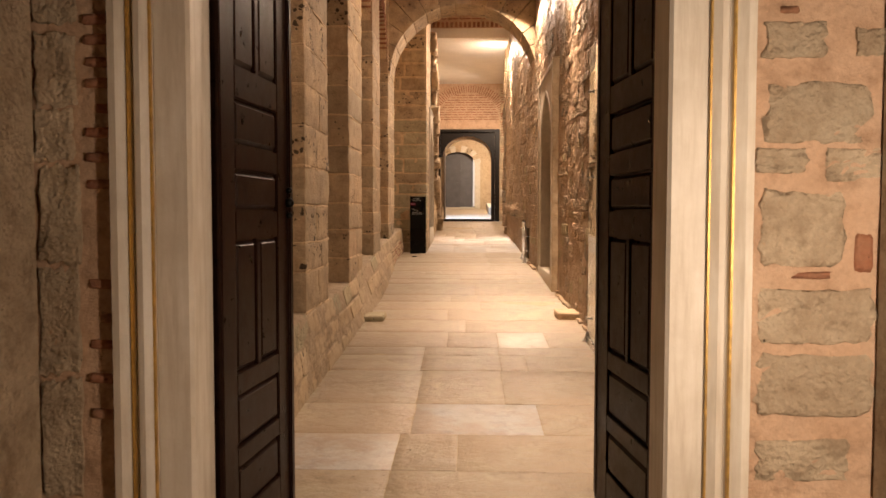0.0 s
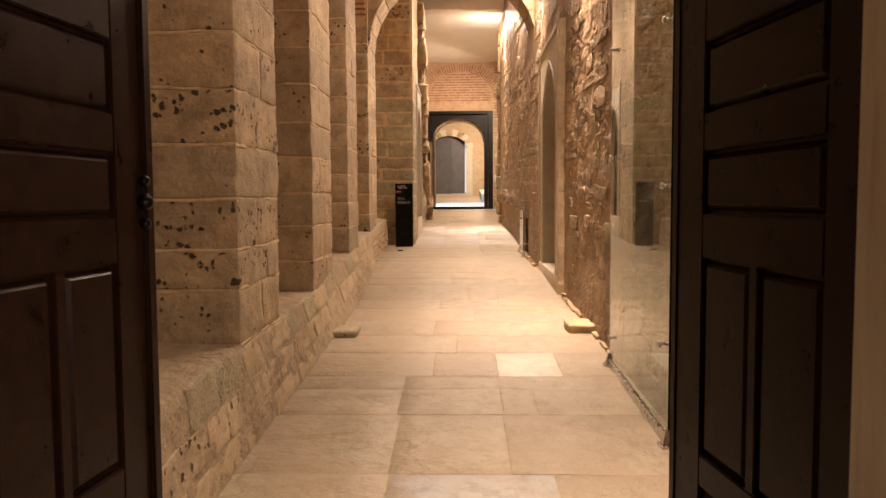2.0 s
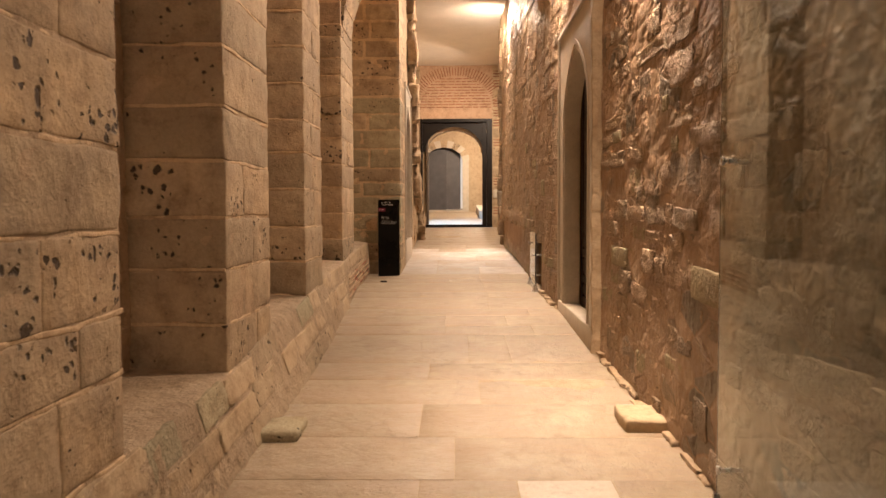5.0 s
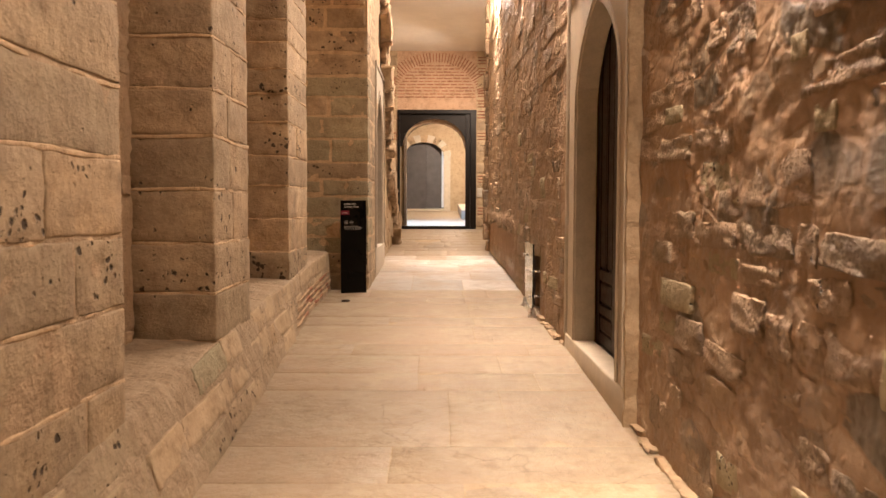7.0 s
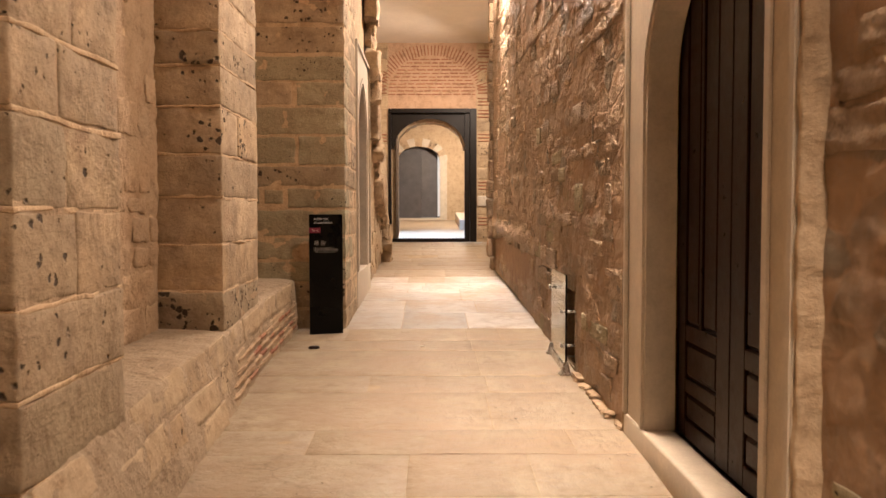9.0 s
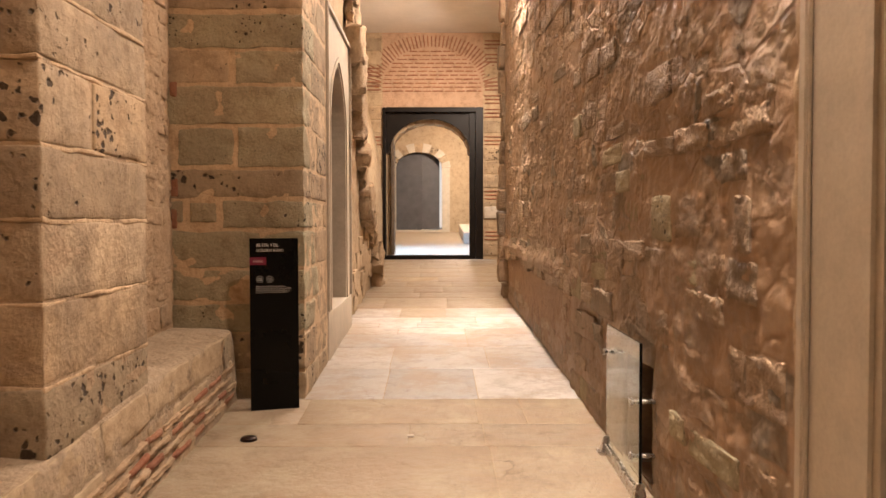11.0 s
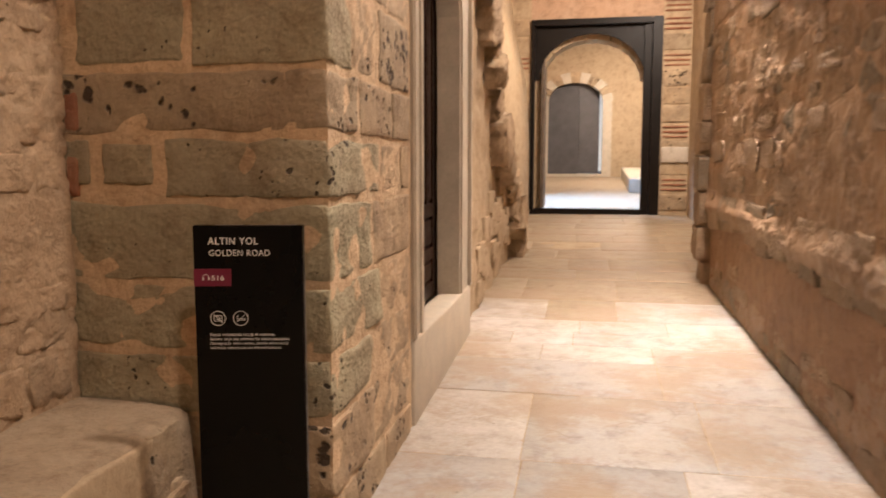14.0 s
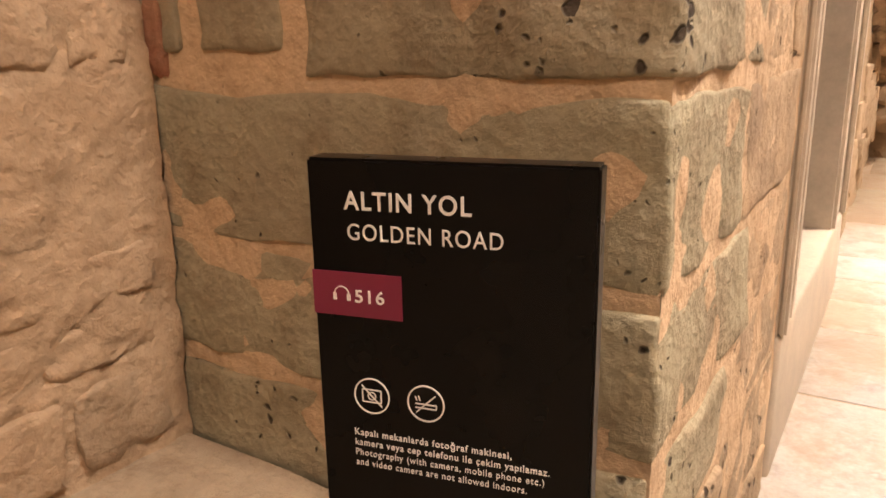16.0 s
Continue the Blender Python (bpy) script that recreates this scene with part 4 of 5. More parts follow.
box_part("threshold", (IX - IH, IX + IH, RY - 0.02, RY + 0.6, 1.75, 1.9), DOORSTONE, arch_3, 0.01)
door_in = empty("door_3", "dark grey metal-clad door leaf, closed in an arched opening", "door", kind="structure")
lf = part("leaf", add_box(bmesh.new(), IX - IH, -0.47, RY + 0.2, RY + 0.26, 1.9, 4.56, 0.004), GREYDOOR, door_in)
for zz in (2.4, 3.1, 3.8):
    box_part("strap", (IX - IH, -0.49, RY + 0.185, RY + 0.2, zz, zz + 0.07), GREYDOOR, lf, 0.003)
door_in2 = empty("door_4", "dark grey metal-clad door leaf standing ajar with daylight behind", "door", kind="structure", at=(-0.47, RY + 0.2, 1.93))
part("leaf", add_box(bmesh.new(), 0, 0.62, 0, 0.06, 0, 2.6, 0.004), GREYDOOR, door_in2)
box_part("edge_strip", (0.02, 0.06, -0.02, 0.0, 0.02, 2.5), GREYDOOR, door_in2, 0.002)
door_in2.rotation_euler = (0, 0, radians(8))
# daylight court beyond the inner door: pale ground and wall, open to the sky
tagged(box_part("ground_court", (-8, 8, 37.55, 60, 1.7, 1.9), PAVING), "pale paved court in daylight", "ground", kind="structure")
tagged(box_part("wall_court", (-8, 8, 46, 46.4, 1.9, 5.5), PLASTER), "white wall across the court", "wall", kind="structure")
bench = empty("stone_bench", "low stone bench along the room wall", "bench")
block("seat", 0.78, 1.33, 31.5, 36.4, ground(34) - 0.15, ground(34) + 0.3, DOORSTONE, bench, (2, 6, 2), 0.03, 0.006, 0.005, SLOPE)


# ================= doors in the side walls =================
def side_door(name, label, wx, s, y0, y1, z0, z1, oy0, oy1, spring, apex, sill_top, depth, leaf_label, leaf_name, ajar=0.0):
    """A dressed stone door frame on a side wall. s: +1 where it faces +x, -1 where it faces -x. Built facing -y, then turned."""
    fr = empty(name, label, "door frame", kind="structure")
    cy, w = (y0 + y1) / 2, (y1 - y0) / 2
    oc, oh = (oy0 + oy1) / 2 - cy, (oy1 - oy0) / 2
    if s < 0:
        oc = -oc
    rise = (apex - spring) / 1.35
    part("frame", arched_plate(-w, w, z1, oc, oh, spring, rise, -0.03, depth, sill_top, 20, 0.35), DOORSTONE, fr)
    # raised outer fillet and arch moulding
    bm = bmesh.new()
    for a, b, c, d in ((-w, -w + 0.05, sill_top, z1), (w - 0.05, w, sill_top, z1), (-w + 0.05, w - 0.05, z1 - 0.05, z1)):
        add_box(bm, a, b, -0.055, -0.03, c, d, 0.008)
    part("fillet", bm, DOORSTONE, fr, "rounded outer moulding of the stone frame")
    bm = bmesh.new()
    inner = arch_points(oh + 0.035, spring, rise + 0.03, 20, 0.35)
    outer = arch_points(oh + 0.075, spring, rise + 0.07, 20, 0.35)
    inner = [(inner[0][0], sill_top)] + inner + [(inner[-1][0], sill_top)]
    outer = [(outer[0][0], sill_top)] + outer + [(outer[-1][0], sill_top)]
    for i in range(len(inner) - 1):
        wedge_points(bm, [(oc + x, y, z) for x, z in (inner[i], inner[i + 1], outer[i], outer[i + 1]) for y in (-0.031, -0.044)])
    part("moulding", bm, DOORSTONE, fr)
    block("sill", -w, w, -0.045, depth, z0, sill_top, DOORSTONE, fr, (4, 2, 2), 0.015, 0.004, 0.004)
    rot = 90 if s > 0 else -90
    fr.matrix_basis = pose(wx, cy, 0, 0, 0, rot)
    lw = 2 * oh
    rows = [(0.1, 0.15, 1), (0.33, 0.2, 1), (0.62, apex - sill_top - 0.72, 2)]
    for k in (0, 1):
        lf = panelled_leaf(leaf_name, lw / 2 - 0.004, apex - sill_top + 0.02, leaf_label, (0, 0, 0), 0, rows=rows)
        lx = wx - s * (depth + 0.04)
        if k == 0:
            lf.matrix_basis = pose(lx, oy0, sill_top, 0, 0, 90 - ajar)
        else:
            lf.matrix_basis = pose(lx, oy1, sill_top, 0, 0, -90)
    return fr


side_door("door_frame", "pale dressed stone door frame with a pointed arch", 1.2, -1, 10.84, 13.04, 0.5, 3.78, 11.13, 12.62, 2.72, 3.42, 0.76, 0.14,
          "dark brown panelled wooden door leaf, shut", "door_5")
side_door("door_frame", "pale grey stone door frame with a pointed arch", -0.955, 1, 17.5, 19.3, 0.85, 4.06, 17.76, 18.9, 3.05, 3.64, 1.3, 0.12,
          "dark wooden door leaf in shadow, shut", "door_6")


# rough mortar brought up against the outer edge of the right-hand frame
for y0, y1, z0, z1 in ((RD0 - 0.035, RD0 + 0.002, 0.5, 3.8), (RD1 - 0.002, RD1 + 0.03, 0.62, 3.8)):
    block("edge_mortar", 1.155, 1.26, y0, y1, z0, z1, LIMEWASH, wall_e, (2, 3, 110), 0.008, 0.013, 0.008)
block("edge_mortar", 1.165, 1.26, RD0, RD1, RDZ1 - 0.002, RDZ1 + 0.05, LIMEWASH, wall_e, (2, 60, 2), 0.008, 0.013, 0.008)


# ================= glass guards on steel pins =================
def pin(parent, y, z, x0, x1):
    bm = bmesh.new()
    r = 0.011
    m = Matrix.Translation(((x0 + x1) / 2, y, z)) @ Euler((0, radians(90), 0)).to_matrix().to_4x4()
    bmesh.ops.create_cone(bm, cap_ends=True, segments=14, radius1=r, radius2=r, depth=abs(x1 - x0), matrix=m)
    m2 = Matrix.Translation((x0 - 0.006, y, z)) @ Euler((0, radians(90), 0)).to_matrix().to_4x4()
    bmesh.ops.create_cone(bm, cap_ends=True, segments=16, radius1=0.02, radius2=0.02, depth=0.012, matrix=m2)
    return part("pin", bm, STEEL, parent, "polished steel fixing pin", True)


def glass_guard(label, x, y0, y1, top, pins, rail=True):
    g = empty("glass_guard", label, "glass panel", "glass guards", at=(0, 0, 0))
    bm = wedge_points(bmesh.new(), [(xx, y, z) for xx in (x, x + 0.012) for y in (y0, y1) for z in (ground(y) + 0.055, top)])
    p = part("pane", bm, GLASS, g, "clear greenish glass sheet")
    p.visible_shadow = False
    bm = bmesh.new()
    add_box(bm, x - 0.001, x + 0.013, y0 - 0.006, y0 - 0.001, ground(y0) + 0.06, top)
    part("edge_seal", bm, BLACK, g, "dark polished edge of the glass")
    if rail:
        bm = bmesh.new()
        wedge_points(bm, [(xx, y, ground(y) + dz) for xx in (x - 0.014, x - 0.003) for y in (y0, y1) for dz in (0.0, 0.06)])
        wedge_points(bm, [(xx, y, ground(y) + dz) for xx in (x + 0.015, x + 0.026) for y in (y0, y1) for dz in (0.0, 0.06)])
        part("floor_channel", bm, STEEL, g, "steel floor channel that holds the glass")
        for ye in (y0, y1):
            bm = wedge_points(bmesh.new(), [(x + a, ye + b, ground(ye) + c) for a in (-0.05, 0.05) for b in (-0.05, 0.05) for c in (0.0, 0.012)])
            wedge_points(bm, [(x - 0.035, ye + b, ground(ye) + 0.012) for b in (-0.035, 0.035)] + [(x + 0.035, ye + b, ground(ye) + 0.012) for b in (-0.035, 0.035)] + [(x + a, ye + b, ground(ye) + 0.1) for a in (-0.012, 0.024) for b in (-0.01, 0.01)])
            part("end_clamp", bm, STEEL, g, "steel clamp foot that holds the sheet's corner")
    for y, z in pins:
        pin(g, y, z, x - 0.02, right_x(y) + 0.02)
    return g


glass_guard("tall clear glass sheet guarding the old wall surface", 1.17, 5.88, 7.6, 3.25, [(7.5, 0.62), (7.5, 2.0), (7.5, 2.82), (5.98, 0.86), (5.98, 1.77), (5.98, 2.7)])
glass_guard("tall clear glass sheet beside the open entrance door", 1.2, 3.35, 4.98, 3.25, [(4.9, 1.12), (4.9, 1.65), (4.9, 2.2)])
glass_guard("small low glass sheet over a vent hole", 1.03, 14.4, 15.12, 1.5, [(14.46, 0.93), (14.46, 1.2), (15.06, 1.35)])


# ================= sign =================
def lettering(name, words, width, cap, x, z, parent, mat=None, bold=0.0):
    """Raised print: the words' mesh, fitted to a width and a capital's height, left edge x, baseline z, on the panel's front."""
    cu = bpy.data.curves.new(name, "FONT")
    cu.body, cu.extrude, cu.offset, cu.space_character = words, 0.02, bold, 1.14
    tmp = bpy.data.objects.new(name, cu)
    scene.collection.objects.link(tmp)
    dg = bpy.context.evaluated_depsgraph_get()
    me = bpy.data.meshes.new_from_object(tmp.evaluated_get(dg))
    bpy.data.objects.remove(tmp)
    co = np.array([v.co for v in me.vertices])
    x0, x1 = co[:, 0].min(), co[:, 0].max()
    sx, sz = width / (x1 - x0), cap / 0.72
    for v in me.vertices:
        v.co = ((v.co.x - x0) * sx, -v.co.z * 0.03, v.co.y * sz)
    me.materials.clear()
    me.materials.append(mat or WHITEPRINT)
    ob = new(name, me)
    ob.parent = parent
    ob.location = (x, -0.0205, z)
    return ob


sign = empty("sign_stand", "slim black information stand with white lettering and magenta tab", "sign")
SH, SW = 1.215, 0.165
sign_panel = box_part("panel", (-SW, SW, -0.02, 0.02, 0.0, SH), BLACK, sign, 0.003)
bm = wedge_points(bmesh.new(), [(-SW + 0.01, 0.02, 0.0), (SW - 0.01, 0.02, 0.0), (-SW + 0.01, 0.17, 0.0), (SW - 0.01, 0.17, 0.0), (-SW + 0.01, 0.02, 0.05), (SW - 0.01, 0.02, 0.05), (-SW + 0.01, 0.17, 0.012), (SW - 0.01, 0.17, 0.012)])
part("foot", bm, BLACK, sign)
lettering("title", "ALTIN YOL", 0.15, 0.0215, -SW + 0.045, SH - 0.057, sign_panel, None, 0.012)
lettering("subtitle", "GOLDEN ROAD", 0.182, 0.0195, -SW + 0.048, SH - 0.092, sign_panel)
tab = box_part("tab", (-SW + 0.0, -SW + 0.112, -0.0216, -0.019, SH - 0.184, SH - 0.131), MAGENTA, sign_panel, 0.0, "magenta printed tab")
n516 = lettering("number", "516", 0.0365, 0.0155, -SW + 0.054, SH - 0.166, tab, None, 0.01)
n516.location.y = -0.0222
bm = bmesh.new()
for i in range(12):
    a0, a1 = math.pi * i / 12, math.pi * (i + 1) / 12
    wedge_points(bm, [(r * math.cos(a), y, r * math.sin(a) * 1.05) for a in (a0, a1) for r in (0.0085, 0.0098) for y in (-0.0225, -0.0215)])
for sx in (-1, 1):
    add_box(bm, sx * 0.0088 - 0.0022, sx * 0.0088 + 0.0022, -0.0225, -0.0215, -0.007, 0.001)
hp = part("headphone_symbol", bm, WHITEPRINT, tab)
hp.location = (-SW + 0.037, 0, SH - 0.158)


def ring_symbol(name, cx, cz, kind):
    bm = bmesh.new()
    R = 0.0232
    for i in range(28):
        a0, a1 = math.tau * i / 28, math.tau * (i + 1) / 28
        wedge_points(bm, [(r * math.cos(a), y, r * math.sin(a)) for a in (a0, a1) for r in (R, R - 0.0018) for y in (-0.0215, -0.0205)])
    def bar(x0, z0, x1, z1, w):
        d = Vector((x1 - x0, 0, z1 - z0)).normalized()
        nrm = Vector((-d.z, 0, d.x)) * w / 2
        wedge_points(bm, [Vector((x, y, z)) + k * nrm for x, z in ((x0, z0), (x1, z1)) for k in (-1, 1) for y in (-0.0215, -0.0205)])
    if kind == "camera":
        for q in ((-0.012, -0.008, 0.012, -0.008), (-0.012, 0.008, 0.012, 0.008), (-0.012, -0.008, -0.012, 0.008), (0.012, -0.008, 0.012, 0.008), (-0.013, 0.013, 0.013, -0.013)):
            bar(*q, 0.0016)
        for i in range(12):
            a0, a1 = math.tau * i / 12, math.tau * (i + 1) / 12
            bar(0.005 * math.cos(a0), 0.005 * math.sin(a0), 0.005 * math.cos(a1), 0.005 * math.sin(a1), 0.0014)
    else:
        for q in ((-0.013, -0.006, 0.013, -0.006), (-0.013, -0.001, 0.013, -0.001), (0.013, -0.006, 0.013, -0.001), (-0.012, -0.012, 0.012, 0.011), (-0.011, 0.003, -0.013, 0.008), (-0.007, 0.003, -0.009, 0.009)):
            bar(*q, 0.0016)
    o = part(name, bm, WHITEPRINT, sign_panel)
    o.location = (cx, 0, cz)


ring_symbol("no_camera_symbol", -SW + 0.069, SH - 0.283, "camera")
ring_symbol("no_smoking_symbol", -SW + 0.1375, SH - 0.283, "smoke")
for k, (wd, words) in enumerate(((0.196, "Kapalı mekanlarda fotoğraf makinesi,"), (0.24, "kamera veya cep telefonu ile çekim yapılamaz."),
                                 (0.234, "Photography (with camera, mobile phone etc.)"), (0.214, "and video camera are not allowed indoors."))):
    lettering("text_line", words, wd, 0.0088, -SW + 0.044, SH - 0.337 - 0.0136 * k, sign_panel, None, 0.008 if k < 2 else 0.0)
sign.location = (-1.086, 16.04, ground(16.04) - 0.022)
sign.rotation_euler = (0, 0, radians(12))

# ================= small loose things =================
fl = empty("floor_stud", "small dark bronze disc let into a pale floor slab", "floor fitting", at=(-1.11, 15.38, ground(15.38)))
bm = bmesh.new()
bmesh.ops.create_cone(bm, cap_ends=True, segments=24, radius1=0.055, radius2=0.045, depth=0.02, matrix=Matrix.Translation((0, 0, 0.008)))
part("cap", bm, DARKWOOD, fl, "", True)
tagged(block("loose_stone", 1.0, 1.28, 8.72, 9.08, ground(8.9) - 0.01, ground(8.9) + 0.075, LIMEWASH, None, (4, 4, 1), 0.015, 0.008, 0.012, SLOPE), "flat pale stone lying against the rubble wall", "stone")
tagged(block("loose_stone", -1.26, -0.97, 8.55, 8.86, ground(8.7) - 0.01, ground(8.7) + 0.06, GREYASH, None, (4, 4, 1), 0.02, 0.01, 0.014, SLOPE), "flat grey stone lying against the plinth", "stone")

tagged(block("stone_chip", -0.14, -0.1, 15.41, 15.45, ground(15.43) - 0.004, ground(15.43) + 0.012, PAVING_WHITE, None, (2, 2, 1), 0.006, 0.004, 0.003, SLOPE), "tiny pale stone chip lying on the paving", "stone")

# ================= pieces of walls and floors =================
prng = random.Random(5)
FACE_W = ((0, 1, 0), (1, 0, 0))       # along a wall that faces +x
FACE_E = ((0, 1, 0), (-1, 0, 0))      # along a wall that faces -x
FACE_S = ((1, 0, 0), (0, -1, 0))      # along a wall that faces the entrance

rough_pool = pool_meshes("stone", RUBBLE, 14, (7, 1, 5), 0.05, 0.08, 0.07)
torn_pool = pool_meshes("stone", TORN, 10, (5, 2, 4), 0.07, 0.16, 0.13)
grey_pool = pool_meshes("stone", GREYASH, 8, (8, 1, 6), 0.06, 0.035, 0.035)
tan_pool = pool_meshes("stone", ASHLAR, 8, (8, 1, 6), 0.05, 0.035, 0.03)
niche_pool = pool_meshes("stone", NICHE, 8, (7, 1, 5), 0.09, 0.07, 0.08)
lime_pool = pool_meshes("stone", LIMEWASH, 10, (6, 1, 5), 0.05, 0.06, 0.05)
entry_pool = pool_meshes("stone", ENTRYSTONE, 8, (9, 1, 8), 0.05, 0.07, 0.07)
brick_pool = pool_meshes("brick", BRICK, 8, (3, 1, 1), 0.18, 0.05, 0.04)


def stones_on(rects, face, plane, axis, meshes, parent, proud, name="stone", deep=0.16, jig=0.0):
    """Stones from (a0, a1, z0, z1) on an upright plane at the given x or y."""
    u, nrm = (Vector(v) for v in face)
    for a0, a1, z0, z1 in rects:
        c = Vector((0, 0, (z0 + z1) / 2))
        if axis == "y":
            c.x, c.y = (a0 + a1) / 2, plane
        else:
            c.y, c.x = (a0 + a1) / 2, plane
        pr = proud * prng.uniform(0.5, 1.3)
        place_piece(name, prng.choice(meshes), c + nrm * (pr - deep / 2), u, nrm, a1 - a0, deep, z1 - z0, parent, prng.uniform(-jig, jig))


# corner behind the sign
E_DARK = [(-1.96, -0.957, 3.36, 3.6), (-1.41, -0.957, 3.1, 3.34), (-1.99, -0.957, 2.81, 3.08), (-1.83, -1.43, 2.51, 2.78), (-1.39, -0.957, 2.5, 2.79),
          (-1.92, -1.8, 2.1, 2.25), (-1.75, -1.56, 2.1, 2.24), (-1.51, -0.957, 2.06, 2.25), (-1.97, -0.957, 1.77, 2.03), (-1.92, -0.957, 1.53, 1.75), (-1.97, -0.957, 1.3, 1.5)]
E_TAN = [(-1.92, -1.46, 3.11, 3.34), (-1.96, -0.957, 2.28, 2.48), (-1.6, -0.957, 1.02, 1.28), (-1.6, -0.957, 0.78, 1.0), (-1.96, -0.957, 3.64, 3.9), (-1.96, -0.957, 3.94, 4.2)]
QUOIN = ex + 0.001


def quoin_course(rects, mat, meshes, proud):
    """Stones of the corner's front; those that reach the corner turn round it, and the course runs on along the passage."""
    for a0, a1, z0, z1 in rects:
        if a1 < -0.96:
            stones_on([(a0, a1, z0, z1)], FACE_S, EY, "y", meshes, wall_c, proud, jig=0.006)
            continue
        back = prng.choice((0.26, 0.34, 0.5, 0.62))
        block("stone", a0, QUOIN, EY - proud, EY + back, z0, z1, mat, wall_c, (14, 8, 7), 0.008, 0.016, 0.006)
        y = EY + back + 0.02
        while y < 17.3:
            e = min(17.47, y + prng.uniform(0.3, 0.6))
            e = 17.47 if e > 17.3 else e
            stones_on([(y, e - 0.02, z0, z1)], FACE_W, ex - 0.012, "x", tan_pool, wall_c, 0.01)
            y = e


quoin_course(E_DARK, GREYASH, grey_pool, 0.005)
quoin_course(E_TAN, ASHLAR, tan_pool, 0.005)
z = 4.24
while z < 5.6:
    cut = prng.uniform(-1.6, -1.3)
    stones_on([(-1.95, cut - 0.02, z, z + 0.25), (cut + 0.02, -0.957, z, z + 0.25)], FACE_S, EY, "y", tan_pool, wall_c, 0.006)
    z += 0.29
z = 4.24
while z < 5.5:
    cut = prng.uniform(16.55, 17.0)
    stones_on([(EY + 0.03, cut - 0.01, z, z + 0.25), (cut + 0.02, 17.47, z, z + 0.25)], FACE_W, ex - 0.012, "x", tan_pool, wall_c, 0.006)
    z += 0.29
# niche side and recess backs: rough courses
z = 1.36
while z < 4.4:
    h = prng.uniform(0.1, 0.19)
    y = 14.7
    while y < 16.2:
        w = prng.uniform(0.16, 0.42)
        stones_on([(y, min(y + w - 0.03, 16.24), z, z + h - 0.03)], FACE_W, -1.885, "x", niche_pool, wall_w, prng.choice((0.002, 0.008, 0.014)), jig=0.07, deep=0.1)
        y += w
    z += h
for a, b in ((3.25, 5.95), (6.96, 8.37), (9.41, 10.88), (11.77, 13.6)):
    z = ledge_z(a) + 0.04
    while z < 3.9:
        h = prng.uniform(0.12, 0.26)
        y = a + prng.uniform(-0.1, 0.0)
        while y < b - 0.1:
            w = prng.uniform(0.2, 0.5)
            if prng.random() < 0.7:
                stones_on([(max(y, a), min(y + w - 0.04, b), z, z + h - 0.03)], FACE_W, -1.885, "x", niche_pool, wall_w, prng.choice((0.002, 0.006, 0.011)), jig=0.05, deep=0.1)
            y += w
        z += h
stones_on([(-1.885, -1.83, 2.28, 2.42), (-1.885, -1.84, 2.05, 2.2), (-1.885, -1.83, 3.0, 3.12)], FACE_S, EY - 0.004, "y", brick_pool, wall_c, 0.015, "brick", 0.1)

# entrance wall
ENTRY_R = [(1.02, 1.23, 2.19, 2.31), (1.03, 1.39, 1.9, 2.1), (1.0, 1.17, 1.79, 1.88), (1.24, 1.43, 1.76, 1.88), (1.02, 1.3, 1.47, 1.72), (1.02, 1.41, 1.19, 1.39), (1.02, 1.41, 0.94, 1.15), (1.02, 1.34, 0.7, 0.85), (1.33, 1.43, 2.19, 2.29), (1.0, 1.4, 2.4, 2.6)]
stones_on(ENTRY_R, FACE_S, ENTRY_Y, "y", entry_pool, entry_wall, 0.009, jig=0.02)
stones_on([(1.1, 1.28, 1.42, 1.45), (1.34, 1.41, 1.44, 1.59), (1.06, 1.14, 2.34, 2.37)], FACE_S, ENTRY_Y, "y", brick_pool, entry_wall, 0.008, "brick")
stones_on([(-1.56, -1.41, 2.03, 2.29), (-1.56, -1.42, 1.84, 2.02), (-1.55, -1.4, 1.47, 1.82), (-1.56, -1.41, 1.07, 1.45), (-1.56, -1.41, 0.6, 1.04), (-1.56, -1.4, 2.32, 2.6)], FACE_S, ENTRY_Y, "y", entry_pool, entry_wall, 0.012)
for k, bz in enumerate((2.34, 2.27, 2.19, 2.115, 2.025, 1.94, 1.85, 1.755, 1.395, 1.27, 1.175, 1.05, 0.92)):
    wdt = 0.1 if k not in (4, 9) else 0.06
    stones_on([(-1.28 - wdt, -1.275, bz - 0.018, bz + 0.018)], FACE_S, ENTRY_Y, "y", brick_pool, entry_wall, 0.016, "brick", 0.1, 0.08)

# plinth stones under the ledge, three uneven courses on its slight batter, the joints brushed full
flush_tan = pool_meshes("stone", ASHLAR, 8, (7, 1, 5), 0.035, 0.05, 0.045)
flush_lime = pool_meshes("stone", LIMEWASH, 6, (7, 1, 5), 0.04, 0.06, 0.05)
flush_grey = pool_meshes("stone", GREYASH, 6, (7, 1, 5), 0.035, 0.05, 0.045)
